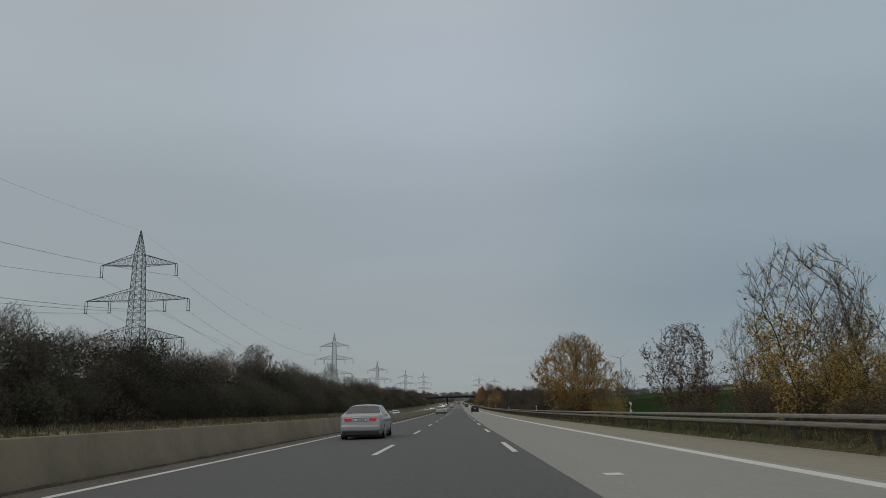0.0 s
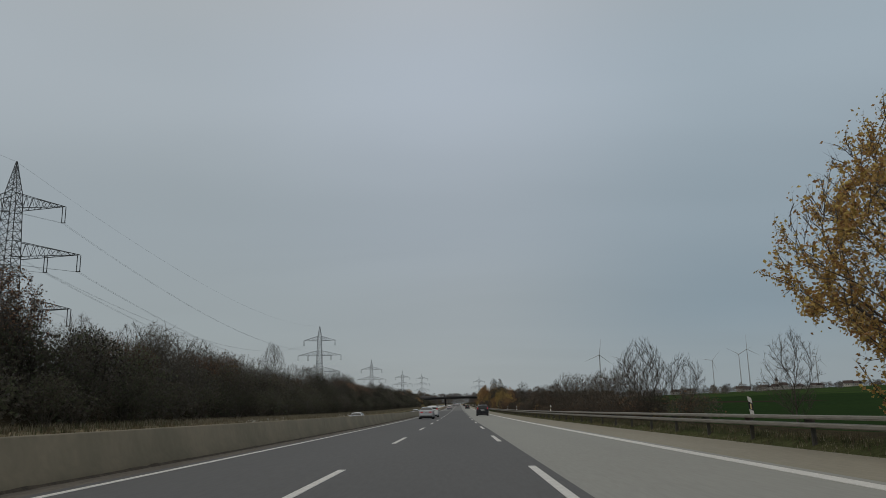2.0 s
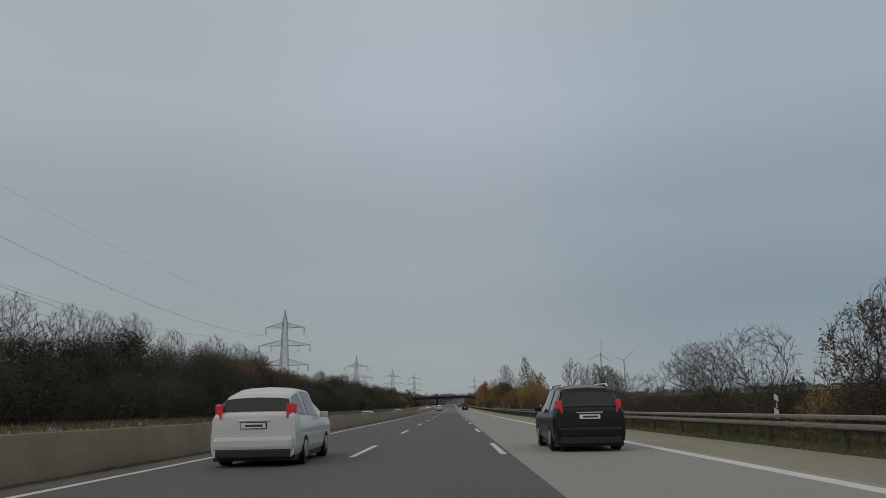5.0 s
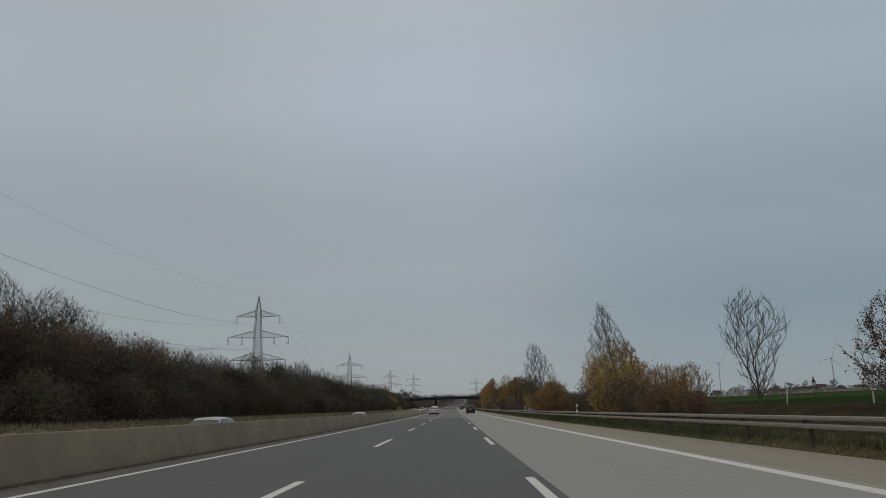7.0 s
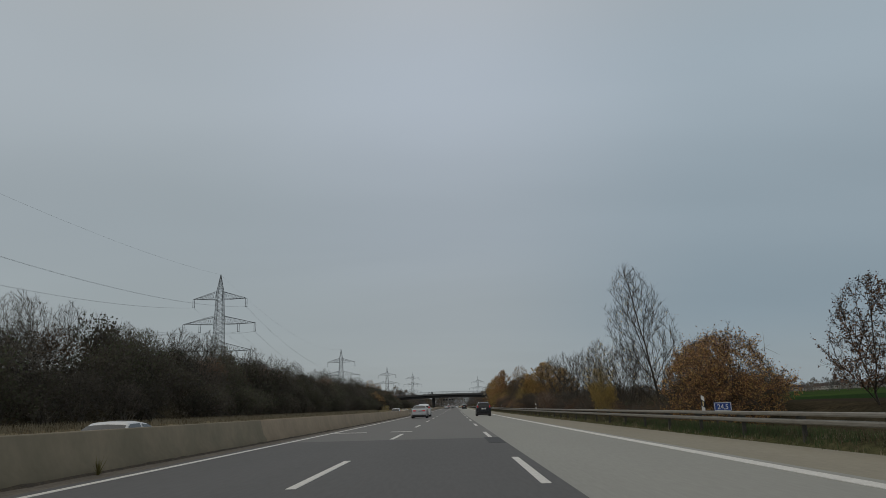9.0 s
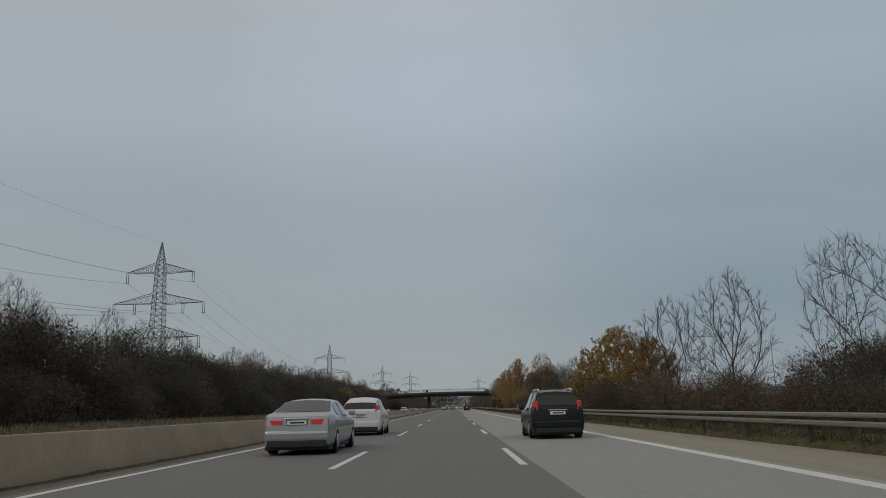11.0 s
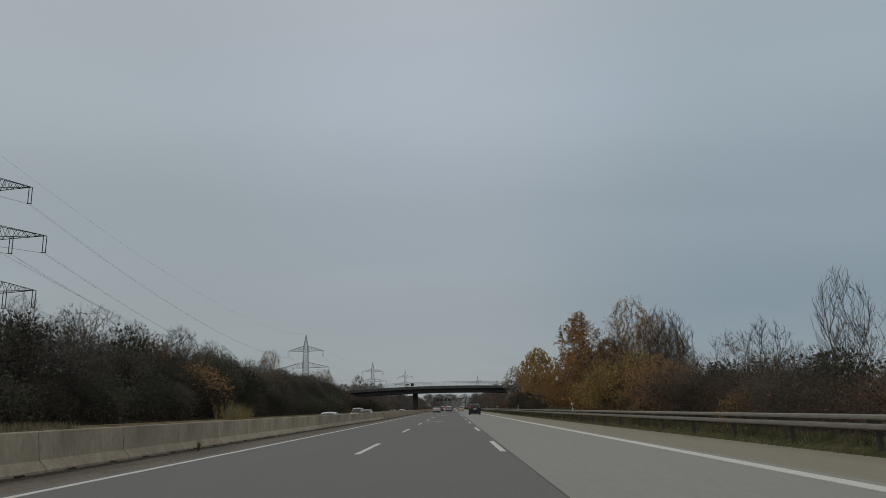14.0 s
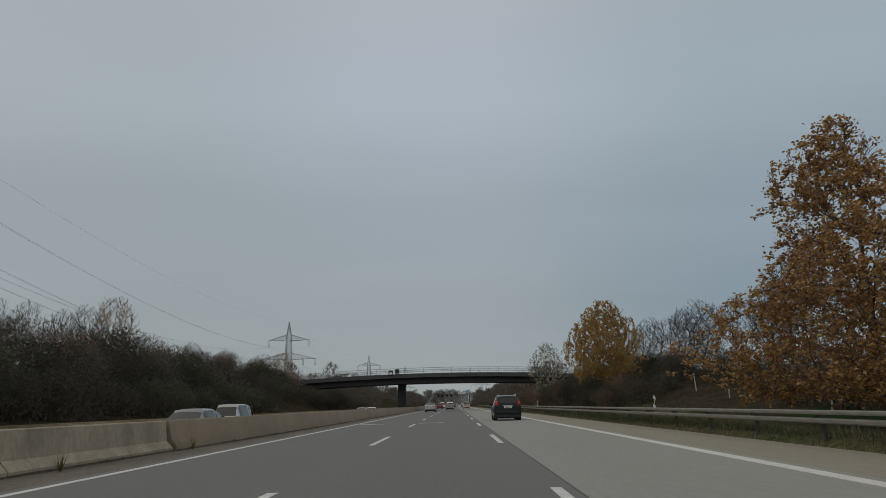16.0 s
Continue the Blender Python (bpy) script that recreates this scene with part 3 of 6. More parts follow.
        nf += [(b, b + 1, b + 2), (b, b + 2, b + 3)]
        ni += [rng.randrange(len(leaf_mats))] * 2
    mesh_part("foliage", nv, nf, mats, top, indices=ni)
    return top


GOLD = leaf_material("golden_leaves", (0.72, 0.49, 0.18), (0.4, 0.25, 0.09), 0.15)
YELLOW = leaf_material("yellow_leaves", (0.78, 0.59, 0.2), (0.48, 0.34, 0.11), 0.15)
ORANGE = leaf_material("orange_brown_leaves", (0.58, 0.33, 0.14), (0.3, 0.17, 0.08), 0.2)
RUSSET = leaf_material("russet_leaves", (0.32, 0.185, 0.12), (0.22, 0.135, 0.095), 0.2)
MOSS = leaf_material("dull_green_shrub_leaves", (0.112, 0.122, 0.076), (0.078, 0.086, 0.054), 0.5)
BROWN = leaf_material("brown_leaves", (0.2, 0.12, 0.07), (0.13, 0.085, 0.055))
OLIVE = leaf_material("olive_leaves", (0.26, 0.225, 0.075), (0.12, 0.11, 0.042), 0.2)
# also fills shrub cores, where its dark tone imitates inner shade
DARK = leaf_material("dark_leaves_and_core_shade", (0.112, 0.1, 0.076), (0.078, 0.071, 0.056), 0.5)
PURPLE = leaf_material("purple_brown_leaves", (0.085, 0.05, 0.048), (0.06, 0.04, 0.04))
HAZE = leaf_material("grey_brown_twig_clumps", (0.128, 0.118, 0.105), (0.088, 0.081, 0.072), 0.5)
PALE = leaf_material("pale_leaves", (0.62, 0.56, 0.42), (0.45, 0.39, 0.28))

patterns, sizes, first_use = {}, {}, set()


def pattern(kind, name, label, seed, height, width, maker=tree, **kw):
    patterns[kind] = maker(name, label, seed, height, width, **kw)
    sizes[kind] = height


pattern("maple", "maple_tree", "broad maple with golden autumn leaves and dark limbs", 1, 9.8, 9.6, shape="dome", stems=8, leader=0.5, climb=8.0, bole=0.13, points=1500, fineness=34, twigs=2, twig_long=0.42, rise=0.2, leaves=44000, leaf=0.058, leaf_mats=[GOLD, YELLOW, GOLD, ORANGE], leaf_high=1.08, girth=0.014, uneven=0.3)
pattern("oak", "oak_tree", "large oak with golden-brown autumn leaves", 2, 11, 12, stems=2, bole=0.06, points=1700, fineness=34, twigs=2, rise=0.06, leaves=72000, leaf=0.09, leaf_mats=[GOLD, OLIVE, ORANGE, GOLD], uneven=0.3)
pattern("beech", "beech_tree", "spreading beech with orange-brown autumn leaves", 3, 12.3, 12.4, shape="spire", stems=1, bole=0.1, points=1600, fineness=36, twigs=2, rise=0.02, leaves=46000, leaf=0.078, leaf_mats=[ORANGE, GOLD, ORANGE, RUSSET], lean=(-0.03, 0), uneven=0.45)
pattern("birch", "birch_tree", "slender leaning birch, almost bare", 4, 11.5, 5.0, shape="slim", stems=1, leader=0.96, climb=7.0, bole=0.14, points=1300, fineness=40, twigs=3, twig_long=0.5, rise=0.25, leaves=300, leaf=0.05, leaf_mats=[YELLOW], lean=(-0.17, 0), girth=0.009, thin=0.0045, uneven=0.15)
pattern("yellow", "poplar_tree", "tall pointed tree with bare tips and yellow leaves lower down", 5, 10, 7.6, shape="spire", stems=1, leader=0.95, climb=7.0, bole=0.02, points=1400, fineness=36, twigs=3, twig_long=0.45, rise=0.22, leaves=24000, leaf=0.06, leaf_mats=[YELLOW, GOLD, YELLOW, OLIVE], leaf_high=0.72, lean=(-0.2, 0), uneven=0.35, girth=0.011, thin=0.006)
pattern("russet", "russet_tree", "tall bushy tree with russet and dull golden leaves", 25, 10, 7.4, stems=4, bole=0.03, points=520, fineness=20, twigs=2, rise=0.16, leaves=18000, leaf=0.066, leaf_mats=[RUSSET, GOLD, ORANGE, BROWN], leaf_high=1.0)
pattern("bare", "bare_tree", "leafless multi-stemmed tree with fine dark twigs", 6, 7.0, 4.8, shape="fan", stems=8, bole=0.02, points=480, fineness=19, twigs=2, twig_long=0.5, rise=0.22, leaves=160, leaf=0.05, leaf_mats=[BROWN], girth=0.009, climb=6.0)
pattern("bare_tall", "bare_tree", "leafless tree with upswept crooked dark twigs", 26, 7.5, 5.2, shape="fan", stems=5, bole=0.04, points=480, fineness=19, twigs=2, twig_long=0.48, rise=0.12, leaves=420, leaf=0.05, leaf_mats=[BROWN, RUSSET], uneven=0.45, girth=0.009)
pattern("bare_round", "bare_tree", "leafless round-crowned tree with a short trunk", 7, 7.5, 5.0, stems=1, bole=0.14, points=520, fineness=20, twigs=2, twig_long=0.45, rise=0.2, climb=6.0)
pattern("bare_v", "bare_tree", "leafless tree with an upswept vase-shaped crown", 9, 7.5, 4.8, shape="fan", stems=1, bole=0.14, points=520, fineness=20, twigs=2, twig_long=0.5, rise=0.32, uneven=0.15, climb=6.0)
pattern("bare_big", "bare_tree", "tall leafless tree with a broad crown of fine dark twigs", 47, 11.0, 7.6, stems=5, leader=0.5, climb=14.0, bole=0.16, points=1300, fineness=34, twigs=3, twig_long=0.5, rise=0.2, thin=0.006, uneven=0.3)
pattern("thin", "thin_leaved_tree", "nearly bare tree with yellow leaves remaining low down", 8, 7.0, 5.2, shape="fan", stems=7, bole=0.02, points=800, fineness=30, twigs=2, twig_long=0.45, rise=0.2, leaves=7000, leaf=0.055, leaf_mats=[YELLOW, OLIVE, GOLD], leaf_high=0.72, girth=0.009, thin=0.006)
pattern("purple", "plum_tree", "small tree with purple-brown leaves", 19, 6.0, 4.8, stems=3, bole=0.14, points=520, fineness=22, twigs=2, rise=0.14, leaves=5200, leaf=0.06, leaf_mats=[PURPLE, BROWN, BROWN, RUSSET])
pattern("sparse", "thin_leaved_tree", "tall tree with a few golden-brown leaves on dark limbs", 41, 12.0, 8.6, shape="round", stems=3, leader=0.4, bole=0.22, points=620, fineness=26, twigs=2, twig_long=0.55, rise=0.22, leaves=6500, leaf=0.085, leaf_mats=[GOLD, RUSSET, ORANGE], uneven=0.35, climb=6.0)
pattern("upright", "upright_shrub", "upright shrub with dark stems and orange autumn leaves", 43, 5.0, 4.4, shape="fan", stems=9, leader=0.55, bole=0.02, points=420, fineness=20, twigs=2, twig_long=0.4, rise=0.3, leaves=5200, leaf=0.055, leaf_mats=[ORANGE, GOLD, RUSSET, ORANGE], girth=0.009, category="shrub", climb=6.0)
pattern("golden", "golden_tree", "broad bushy tree full of yellow-green autumn leaves", 35, 5.5, 6.2, stems=6, bole=0.0, points=800, fineness=22, twigs=2, rise=0.08, leaves=15000, leaf=0.06, leaf_mats=[GOLD, OLIVE, YELLOW, OLIVE, ORANGE, BROWN])
pattern("amber", "amber_tree", "broad bushy tree full of orange-brown autumn leaves", 33, 5.5, 6.4, stems=6, bole=0.0, points=850, fineness=24, twigs=2, rise=0.08, leaves=22000, leaf=0.05, leaf_mats=[ORANGE, RUSSET, ORANGE, GOLD, BROWN])
pattern("pale", "pale_tree", "small tree with pale withered leaves", 13, 9, 6.6, stems=3, bole=0.08, points=700, fineness=24, twigs=2, leaves=5000, leaf=0.075, leaf_mats=[PALE, PALE, HAZE])
pattern("orange_bush", "autumn_shrub", "rounded shrub with orange-brown autumn leaves", 10, 5.5, 5.6, maker=shrub, twigs=1755, core=350, leaves=3600, leaf=0.065, leaf_mats=[ORANGE, RUSSET, GOLD], core_shade_mats=[BROWN, DARK])
pattern("yellow_bush", "autumn_shrub", "rounded shrub with yellow autumn leaves", 11, 5.5, 5.4, maker=shrub, twigs=1755, core=300, leaves=3600, leaf=0.058, leaf_mats=[YELLOW, GOLD, OLIVE], core_shade_mats=[OLIVE, DARK])
pattern("brown_bush", "autumn_shrub", "rounded shrub with withered brown leaves", 31, 5.5, 5.4, maker=shrub, twigs=2295, core=400, leaves=1200, leaf=0.07, leaf_mats=[RUSSET, BROWN, BROWN, PURPLE], core_shade_mats=[DARK, BROWN], twig_mat=TWIG_RED)
pattern("scrub", "bare_shrub", "tangled leafless shrub with dark twigs and brown leaves", 12, 3.8, 4.6, maker=shrub, lobes=9, twigs=2025, core=300, leaves=260, leaf=0.05, leaf_mats=[BROWN, RUSSET, DARK], core_shade_mats=[DARK, HAZE], fuzz=0.6)
pattern("brush", "bramble_shrub", "low dark brush with a few brown leaves", 22, 2.4, 4.2, maker=shrub, lobes=9, twigs=1755, core=320, leaves=400, leaf=0.06, leaf_mats=[DARK, BROWN, BROWN], core_shade_mats=[DARK, BROWN], fuzz=0.7)
pattern("hedge_a", "hazel_shrub", "dense dark leafless shrub on the bank", 14, 5.0, 6.6, maker=shrub, lobes=13, twigs=1800, clump=0.19, core=330, leaves=1300, leaf=0.1, leaf_mats=[HAZE, DARK, MOSS], core_shade_mats=[DARK, DARK, HAZE])
pattern("hedge_b", "thorn_shrub", "dense dark shrub with dull green leaves on the bank", 15, 4.4, 6.6, maker=shrub, lobes=12, twigs=1500, clump=0.19, core=330, leaves=1700, leaf=0.1, leaf_mats=[MOSS, DARK, MOSS, HAZE], core_shade_mats=[DARK, MOSS, DARK], fuzz=0.36)
pattern("hedge_c", "hornbeam_shrub", "bushy leafless shrub with grey-brown twigs on the bank", 17, 5.4, 5.8, maker=shrub, lobes=9, twigs=2000, clump=0.19, core=260, leaves=700, leaf=0.09, leaf_mats=[HAZE], core_shade_mats=[DARK, HAZE], twig_mat=TWIG_GREY, upright=0.5, fuzz=0.5)
pattern("hedge_red", "dogwood_shrub", "leafless shrub with reddish twigs on the bank", 16, 5.2, 5.4, maker=shrub, lobes=8, twigs=2000, clump=0.19, core=240, leaves=700, leaf=0.085, leaf_mats=[BROWN, HAZE, BROWN], core_shade_mats=[DARK, BROWN], twig_mat=TWIG_RED, upright=0.5, fuzz=0.55)


def plant(kind, x, y, height, turn=None, group="", wide=1.0, sink=0.05):
    """Stands a tree of a kind at a place, grown to a height. The first one takes the pattern itself."""
    rng = random.Random(int(abs(x) * 1000 + abs(y) * 77) + len(kind))
    k = height / sizes[kind]
    m = pose(x, y, ground_z(x, y) - sink, 0, 0, rng.uniform(0, 360) if turn is None else turn)
    if kind not in first_use:
        first_use.add(kind)
        ob = patterns[kind]
        ob.matrix_world = m
    else:
        ob = copy_thing(patterns[kind], m)
    ob.scale = (k * wide, k * wide, k)
    if group:
        ob["group"] = group
    return ob


# single trees beside the right-hand shoulder: kind, x, y, height, width factor
ROW_A = [
    ("thin", 14.0, 35.9, 7.6, 1.0), ("yellow", 15.0, 33.0, 6.2, 1.0), ("thin", 15.0, 44.0, 5.9, 0.8), ("purple", 13.3, 51.2, 6.2, 0.95),
    ("maple", 12.7, 89.0, 9.4, 1.0), ("yellow_bush", 12.3, 90.2, 2.2, 1.1), ("brown_bush", 13.4, 87.0, 2.3, 1.0), ("yellow_bush", 12.0, 87.6, 2.3, 1.2), ("thin", 14.6, 84.6, 3.7, 0.9), ("thin", 13.9, 82.2, 3.3, 0.9), ("thin", 15.4, 80.5, 3.6, 0.9), ("scrub", 14.2, 93.0, 2.6, 1.0), ("bare_v", 14.0, 90.5, 9.2, 0.5), ("thin", 15.5, 95.0, 3.6, 0.8), ("bare_round", 28.3, 136.0, 7.6, 0.9), ("bare_v", 15.0, 133.7, 6.9, 0.95), ("bare_v", 15.6, 123.5, 4.9, 0.9), ("bare_v", 14.9, 128.0, 5.2, 0.8), ("bare_v", 15.2, 139.0, 5.8, 0.9),
    ("yellow_bush", 14.0, 127.0, 1.7, 0.9), ("bare_tall", 14.6, 147.0, 5.2, 1.1), ("bare_tall", 15.0, 164.8, 5.6, 1.2), ("bare", 16.0, 158.8, 5.0, 0.8),
    ("bare_round", 16.0, 196.6, 5.9, 0.8), ("bare_tall", 17.0, 185.0, 6.4, 0.8), ("purple", 16.2, 198.5, 5.4, 1.0), ("bare", 15.0, 176.4, 6.2, 0.9),
    ("orange_bush", 13.0, 196.0, 2.3, 0.9),
]
ROW_B = [
    ("bare_tall", 15.0, 250.0, 6.0, 0.8), ("bare", 14.0, 243.3, 5.5, 0.8), ("orange_bush", 13.6, 239.0, 2.6, 1.0), ("bare_v", 17.8, 279.8, 6.8, 0.95),
    ("purple", 20.5, 270.0, 5.2, 1.05), ("yellow", 14.2, 296.5, 9.7, 1.0), ("scrub", 14.8, 297.5, 4.6, 1.1), ("scrub", 12.8, 292.0, 4.2, 1.2), ("upright", 13.4, 282.2, 4.0, 0.85), ("upright", 13.6, 279.2, 3.9, 0.8), ("brown_bush", 13.6, 287.5, 5.0, 0.9), ("brown_bush", 13.8, 308.5, 5.0, 1.0), ("scrub", 13.4, 313.5, 3.8, 1.2),
    ("brown_bush", 14.2, 300.5, 6.0, 0.9), ("russet", 15.0, 304.0, 7.6, 0.9), ("amber", 14.2, 342.6, 5.3, 1.0), ("amber", 14.6, 347.2, 5.2, 0.85), ("purple", 18.9, 337.0, 5.6, 0.95),
    ("birch", 15.4, 359.0, 11.4, 1.1), ("bare", 15.0, 391.0, 7.0, 1.0), ("bare_round", 16.0, 427.0, 9.0, 1.0), ("bare_round", 16.0, 414.7, 8.6, 0.9),
    ("bare_tall", 16.0, 401.7, 7.8, 0.8), ("bare", 15.0, 386.0, 7.4, 0.8),
]
ROW_C = [
    ("thin", 15.0, 380.8, 7.6, 0.8), ("yellow", 14.5, 374.4, 6.0, 0.7), ("bare_tall", 15.0, 369.0, 6.6, 0.9), ("bare", 14.0, 363.5, 6.2, 0.9),
    ("yellow_bush", 14.0, 456.2, 5.6, 0.9), ("oak", 19.3, 456.0, 9.8, 1.0), ("bare_tall", 16.0, 470.5, 7.6, 0.9), ("bare_round", 16.0, 486.2, 7.7, 0.9),
    ("bare_round", 20.0, 522.1, 6.7, 0.9), ("bare", 18.0, 494.6, 7.8, 0.9), ("bare_tall", 15.0, 473.5, 6.4, 1.1), ("bare", 14.0, 464.5, 5.6, 1.1),
    ("golden", 14.2, 545.2, 5.6, 0.95), ("bare_tall", 16.9, 557.0, 6.6, 1.1), ("purple", 20.4, 571.0, 9.8, 1.1), ("sparse", 23.5, 572.0, 14.8, 0.85), ("sparse", 23.2, 562.0, 11.6, 0.8), ("bare_big", 21.4, 550.0, 10.9, 1.0), ("bare_v", 22.0, 516.6, 8.7, 0.6),
    ("bare_tall", 22.0, 508.6, 6.0, 0.7), ("scrub", 18.0, 556.0, 4.6, 1.1),
]
ROW_D = [
    ("thin", 18.0, 535.4, 7.5, 0.7), ("brown_bush", 14.8, 522.6, 5.0, 0.95), ("upright", 14.0, 527.0, 4.8, 1.0), ("golden", 13.6, 540.6, 5.0, 0.9), ("bare_tall", 15.8, 517.0, 5.6, 0.95), ("scrub", 15.5, 511.5, 4.4, 1.1), ("hedge_a", 16.5, 507.5, 4.2, 1.0), ("scrub", 14.8, 519.5, 4.2, 1.1), ("hedge_c", 16.8, 515.0, 4.6, 1.0), ("hedge_a", 17.0, 522.0, 4.7, 1.0), ("scrub", 15.0, 525.8, 4.2, 1.1), ("hedge_a", 18.5, 511.0, 4.6, 1.0), ("bare_round", 17.2, 534.0, 7.4, 0.9), ("golden", 13.6, 536.6, 4.8, 0.9), ("orange_bush", 14.4, 531.5, 4.4, 0.9), ("golden", 16.4, 541.5, 6.2, 0.9),
    ("beech", 18.4, 576.7, 13.8, 1.18), ("oak", 18.8, 637.3, 11.6, 0.68), ("pale", 18.0, 690.0, 11.0, 0.95),
    ("bare_v", 32.0, 667.5, 9.5, 1.1), ("bare_v", 32.0, 641.6, 9.0, 1.3), ("bare_v", 32.0, 627.5, 7.8, 1.2),
    ("bare_v", 32.0, 613.0, 11.0, 1.1), ("bare_v", 34.0, 655.0, 9.0, 1.2), ("bare_tall", 31.0, 634.5, 7.8, 1.1), ("bare_tall", 33.0, 622.0, 7.6, 1.1),
    ("bare_v", 33.0, 649.0, 8.4, 1.2), ("bare_tall", 32.5, 660.0, 8.6, 1.1), ("bare_v", 31.5, 618.5, 8.6, 1.1), ("bare_v", 33.0, 676.0, 9.0, 1.1), ("bare_tall", 31.0, 606.0, 8.6, 1.1),
    ("brown_bush", 20.0, 660.0, 4.0, 1.0), ("scrub", 19.0, 675.0, 4.0, 1.2),
]
for kind, x, y, h, w in ROW_A + ROW_B + ROW_C + ROW_D:
    plant(kind, x, y, h, turn=0 if kind in ("birch", "beech", "yellow") else None, group="trees beside the shoulder", wide=w)

# brush behind the guardrail, with two gaps towards the fields
rng = random.Random(11)
for y0, y1 in ((24, 50), (121, 256), (277, 312), (344, 600)):
    y = y0
    while y < y1:
        if y < 260:
            kind, size = rng.choice([("brush", (1.9, 2.7)), ("brush", (1.9, 2.7)), ("scrub", (2.4, 3.4))])
        elif y < 430:
            kind, size = rng.choice([("scrub", (2.6, 4.2)), ("brush", (1.8, 2.6)), ("hedge_red", (3.0, 4.4)), ("brown_bush", (2.4, 3.4))])
        else:
            kind, size = rng.choice([("scrub", (2.8, 4.4)), ("brown_bush", (2.8, 4.0)), ("hedge_red", (3.0, 4.6)), ("brush", (1.8, 2.6)), ("orange_bush", (2.2, 3.4))])
        x = rng.uniform(12.6, 15.2) if y < 548 else rng.uniform(23, 26)
        plant(kind, x, y, rng.uniform(*size) * (0.7 if 346 < y < 395 else 1.0), group="brush behind the guardrail")
        if y0 == 121 and y > 138 and rng.random() < 0.55:
            plant(rng.choice(["bare", "bare_tall", "bare_tall"]), rng.uniform(14.5, 17.5), y + 1.5, rng.uniform(4.0, 5.6), wide=rng.uniform(1.1, 1.4), group="trees beside the shoulder")
        y += rng.uniform(2.2, 3.2) if y < 260 else rng.uniform(2.6, 4.0)
for y in range(592, 700, 5):
    plant(rng.choice(["scrub", "hedge_b", "hedge_a"]), rng.uniform(23, 27), y, rng.uniform(2.6, 3.6), wide=1.3, group="brush on the bridge embankment")
    if y > 612:
        plant(rng.choice(["hedge_a", "hedge_b", "brush"]), rng.uniform(19.5, 22), y + 2, rng.uniform(2.0, 2.7), wide=1.3, group="brush on the bridge embankment")
        plant(rng.choice(["hedge_a", "hedge_b", "brown_bush"]), rng.uniform(14.5, 18.5), y + 3, rng.uniform(2.6, 4.0), wide=1.1, group="brush on the bridge embankment")

y = 346.0
while y < 552:
    if not 426 < y < 440:
        plant(rng.choice(["hedge_a", "hedge_c", "scrub"]), rng.uniform(17.5, 20.5), y, rng.uniform(3.4, 4.6) * (0.62 if y < 400 else 1.0), wide=1.1, group="brush behind the guardrail")
    if y > 440 and rng.random() < 0.7:
        plant(rng.choice(["bare", "bare_tall", "bare_round"]), rng.uniform(19, 25), y + 2, rng.uniform(6.0, 8.0) * (0.8 if 496 < y < 532 else 1.0), wide=1.0, group="trees beside the shoulder")
    y += rng.uniform(3.6, 5.2)

for x, y, h in ((17.8, 617, 2.6), (16.0, 621, 2.6), (14.6, 626, 2.6)):
    plant(rng.choice(["hedge_b", "brush", "hedge_a"]), x, y, h, wide=1.3, group="brush on the bridge embankment")

# ---- the wooded bank across the opposite carriageway ----
# the height of its outline over the road, along the road
TOP_Y = (36, 60, 74, 92, 106, 124, 140, 157, 183, 204, 214, 226, 242, 269, 290, 300, 311, 325, 352, 362, 377, 386, 408, 424, 440, 461, 484, 507, 528, 550, 566, 580, 594, 614, 650, 750)
TOP_Z = (8.2, 8.4, 8.3, 8.8, 8.2, 9.4, 8.7, 9.4, 9.0, 7.5, 8.0, 8.4, 9.8, 9.8, 10.1, 10.0, 8.0, 8.4, 8.5, 9.4, 9.8, 9.2, 10.3, 9.9, 9.6, 9.1, 8.9, 9.4, 9.1, 9.6, 10.2, 8.9, 7.6, 8.6, 8.3, 8.0)
rng = random.Random(5)
y = 36.0
while y < 745:
    if 652 < y < 716:
        y += 6.5
        plant(rng.choice(["hedge_a", "hedge_b"]), (-27.5 if y < 694 else -40) + rng.uniform(-3, 2), y, rng.uniform(3.4, 4.6), wide=1.2, group="shrubs on the bank")
        continue
    lush = noise.noise((y * 0.02, 9, 1))
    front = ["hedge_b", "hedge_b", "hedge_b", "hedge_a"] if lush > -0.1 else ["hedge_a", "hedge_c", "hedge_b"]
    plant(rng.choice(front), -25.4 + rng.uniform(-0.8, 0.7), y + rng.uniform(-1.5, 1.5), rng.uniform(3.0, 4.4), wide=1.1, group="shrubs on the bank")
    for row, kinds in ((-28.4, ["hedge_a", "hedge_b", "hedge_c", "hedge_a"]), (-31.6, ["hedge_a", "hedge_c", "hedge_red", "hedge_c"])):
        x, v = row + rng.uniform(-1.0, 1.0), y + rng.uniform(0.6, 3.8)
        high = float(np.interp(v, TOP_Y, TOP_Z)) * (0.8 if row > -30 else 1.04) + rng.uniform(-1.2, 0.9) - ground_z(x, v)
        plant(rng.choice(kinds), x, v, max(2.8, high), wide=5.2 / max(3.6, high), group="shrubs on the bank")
    y += 5.0 if y < 620 else 6.5
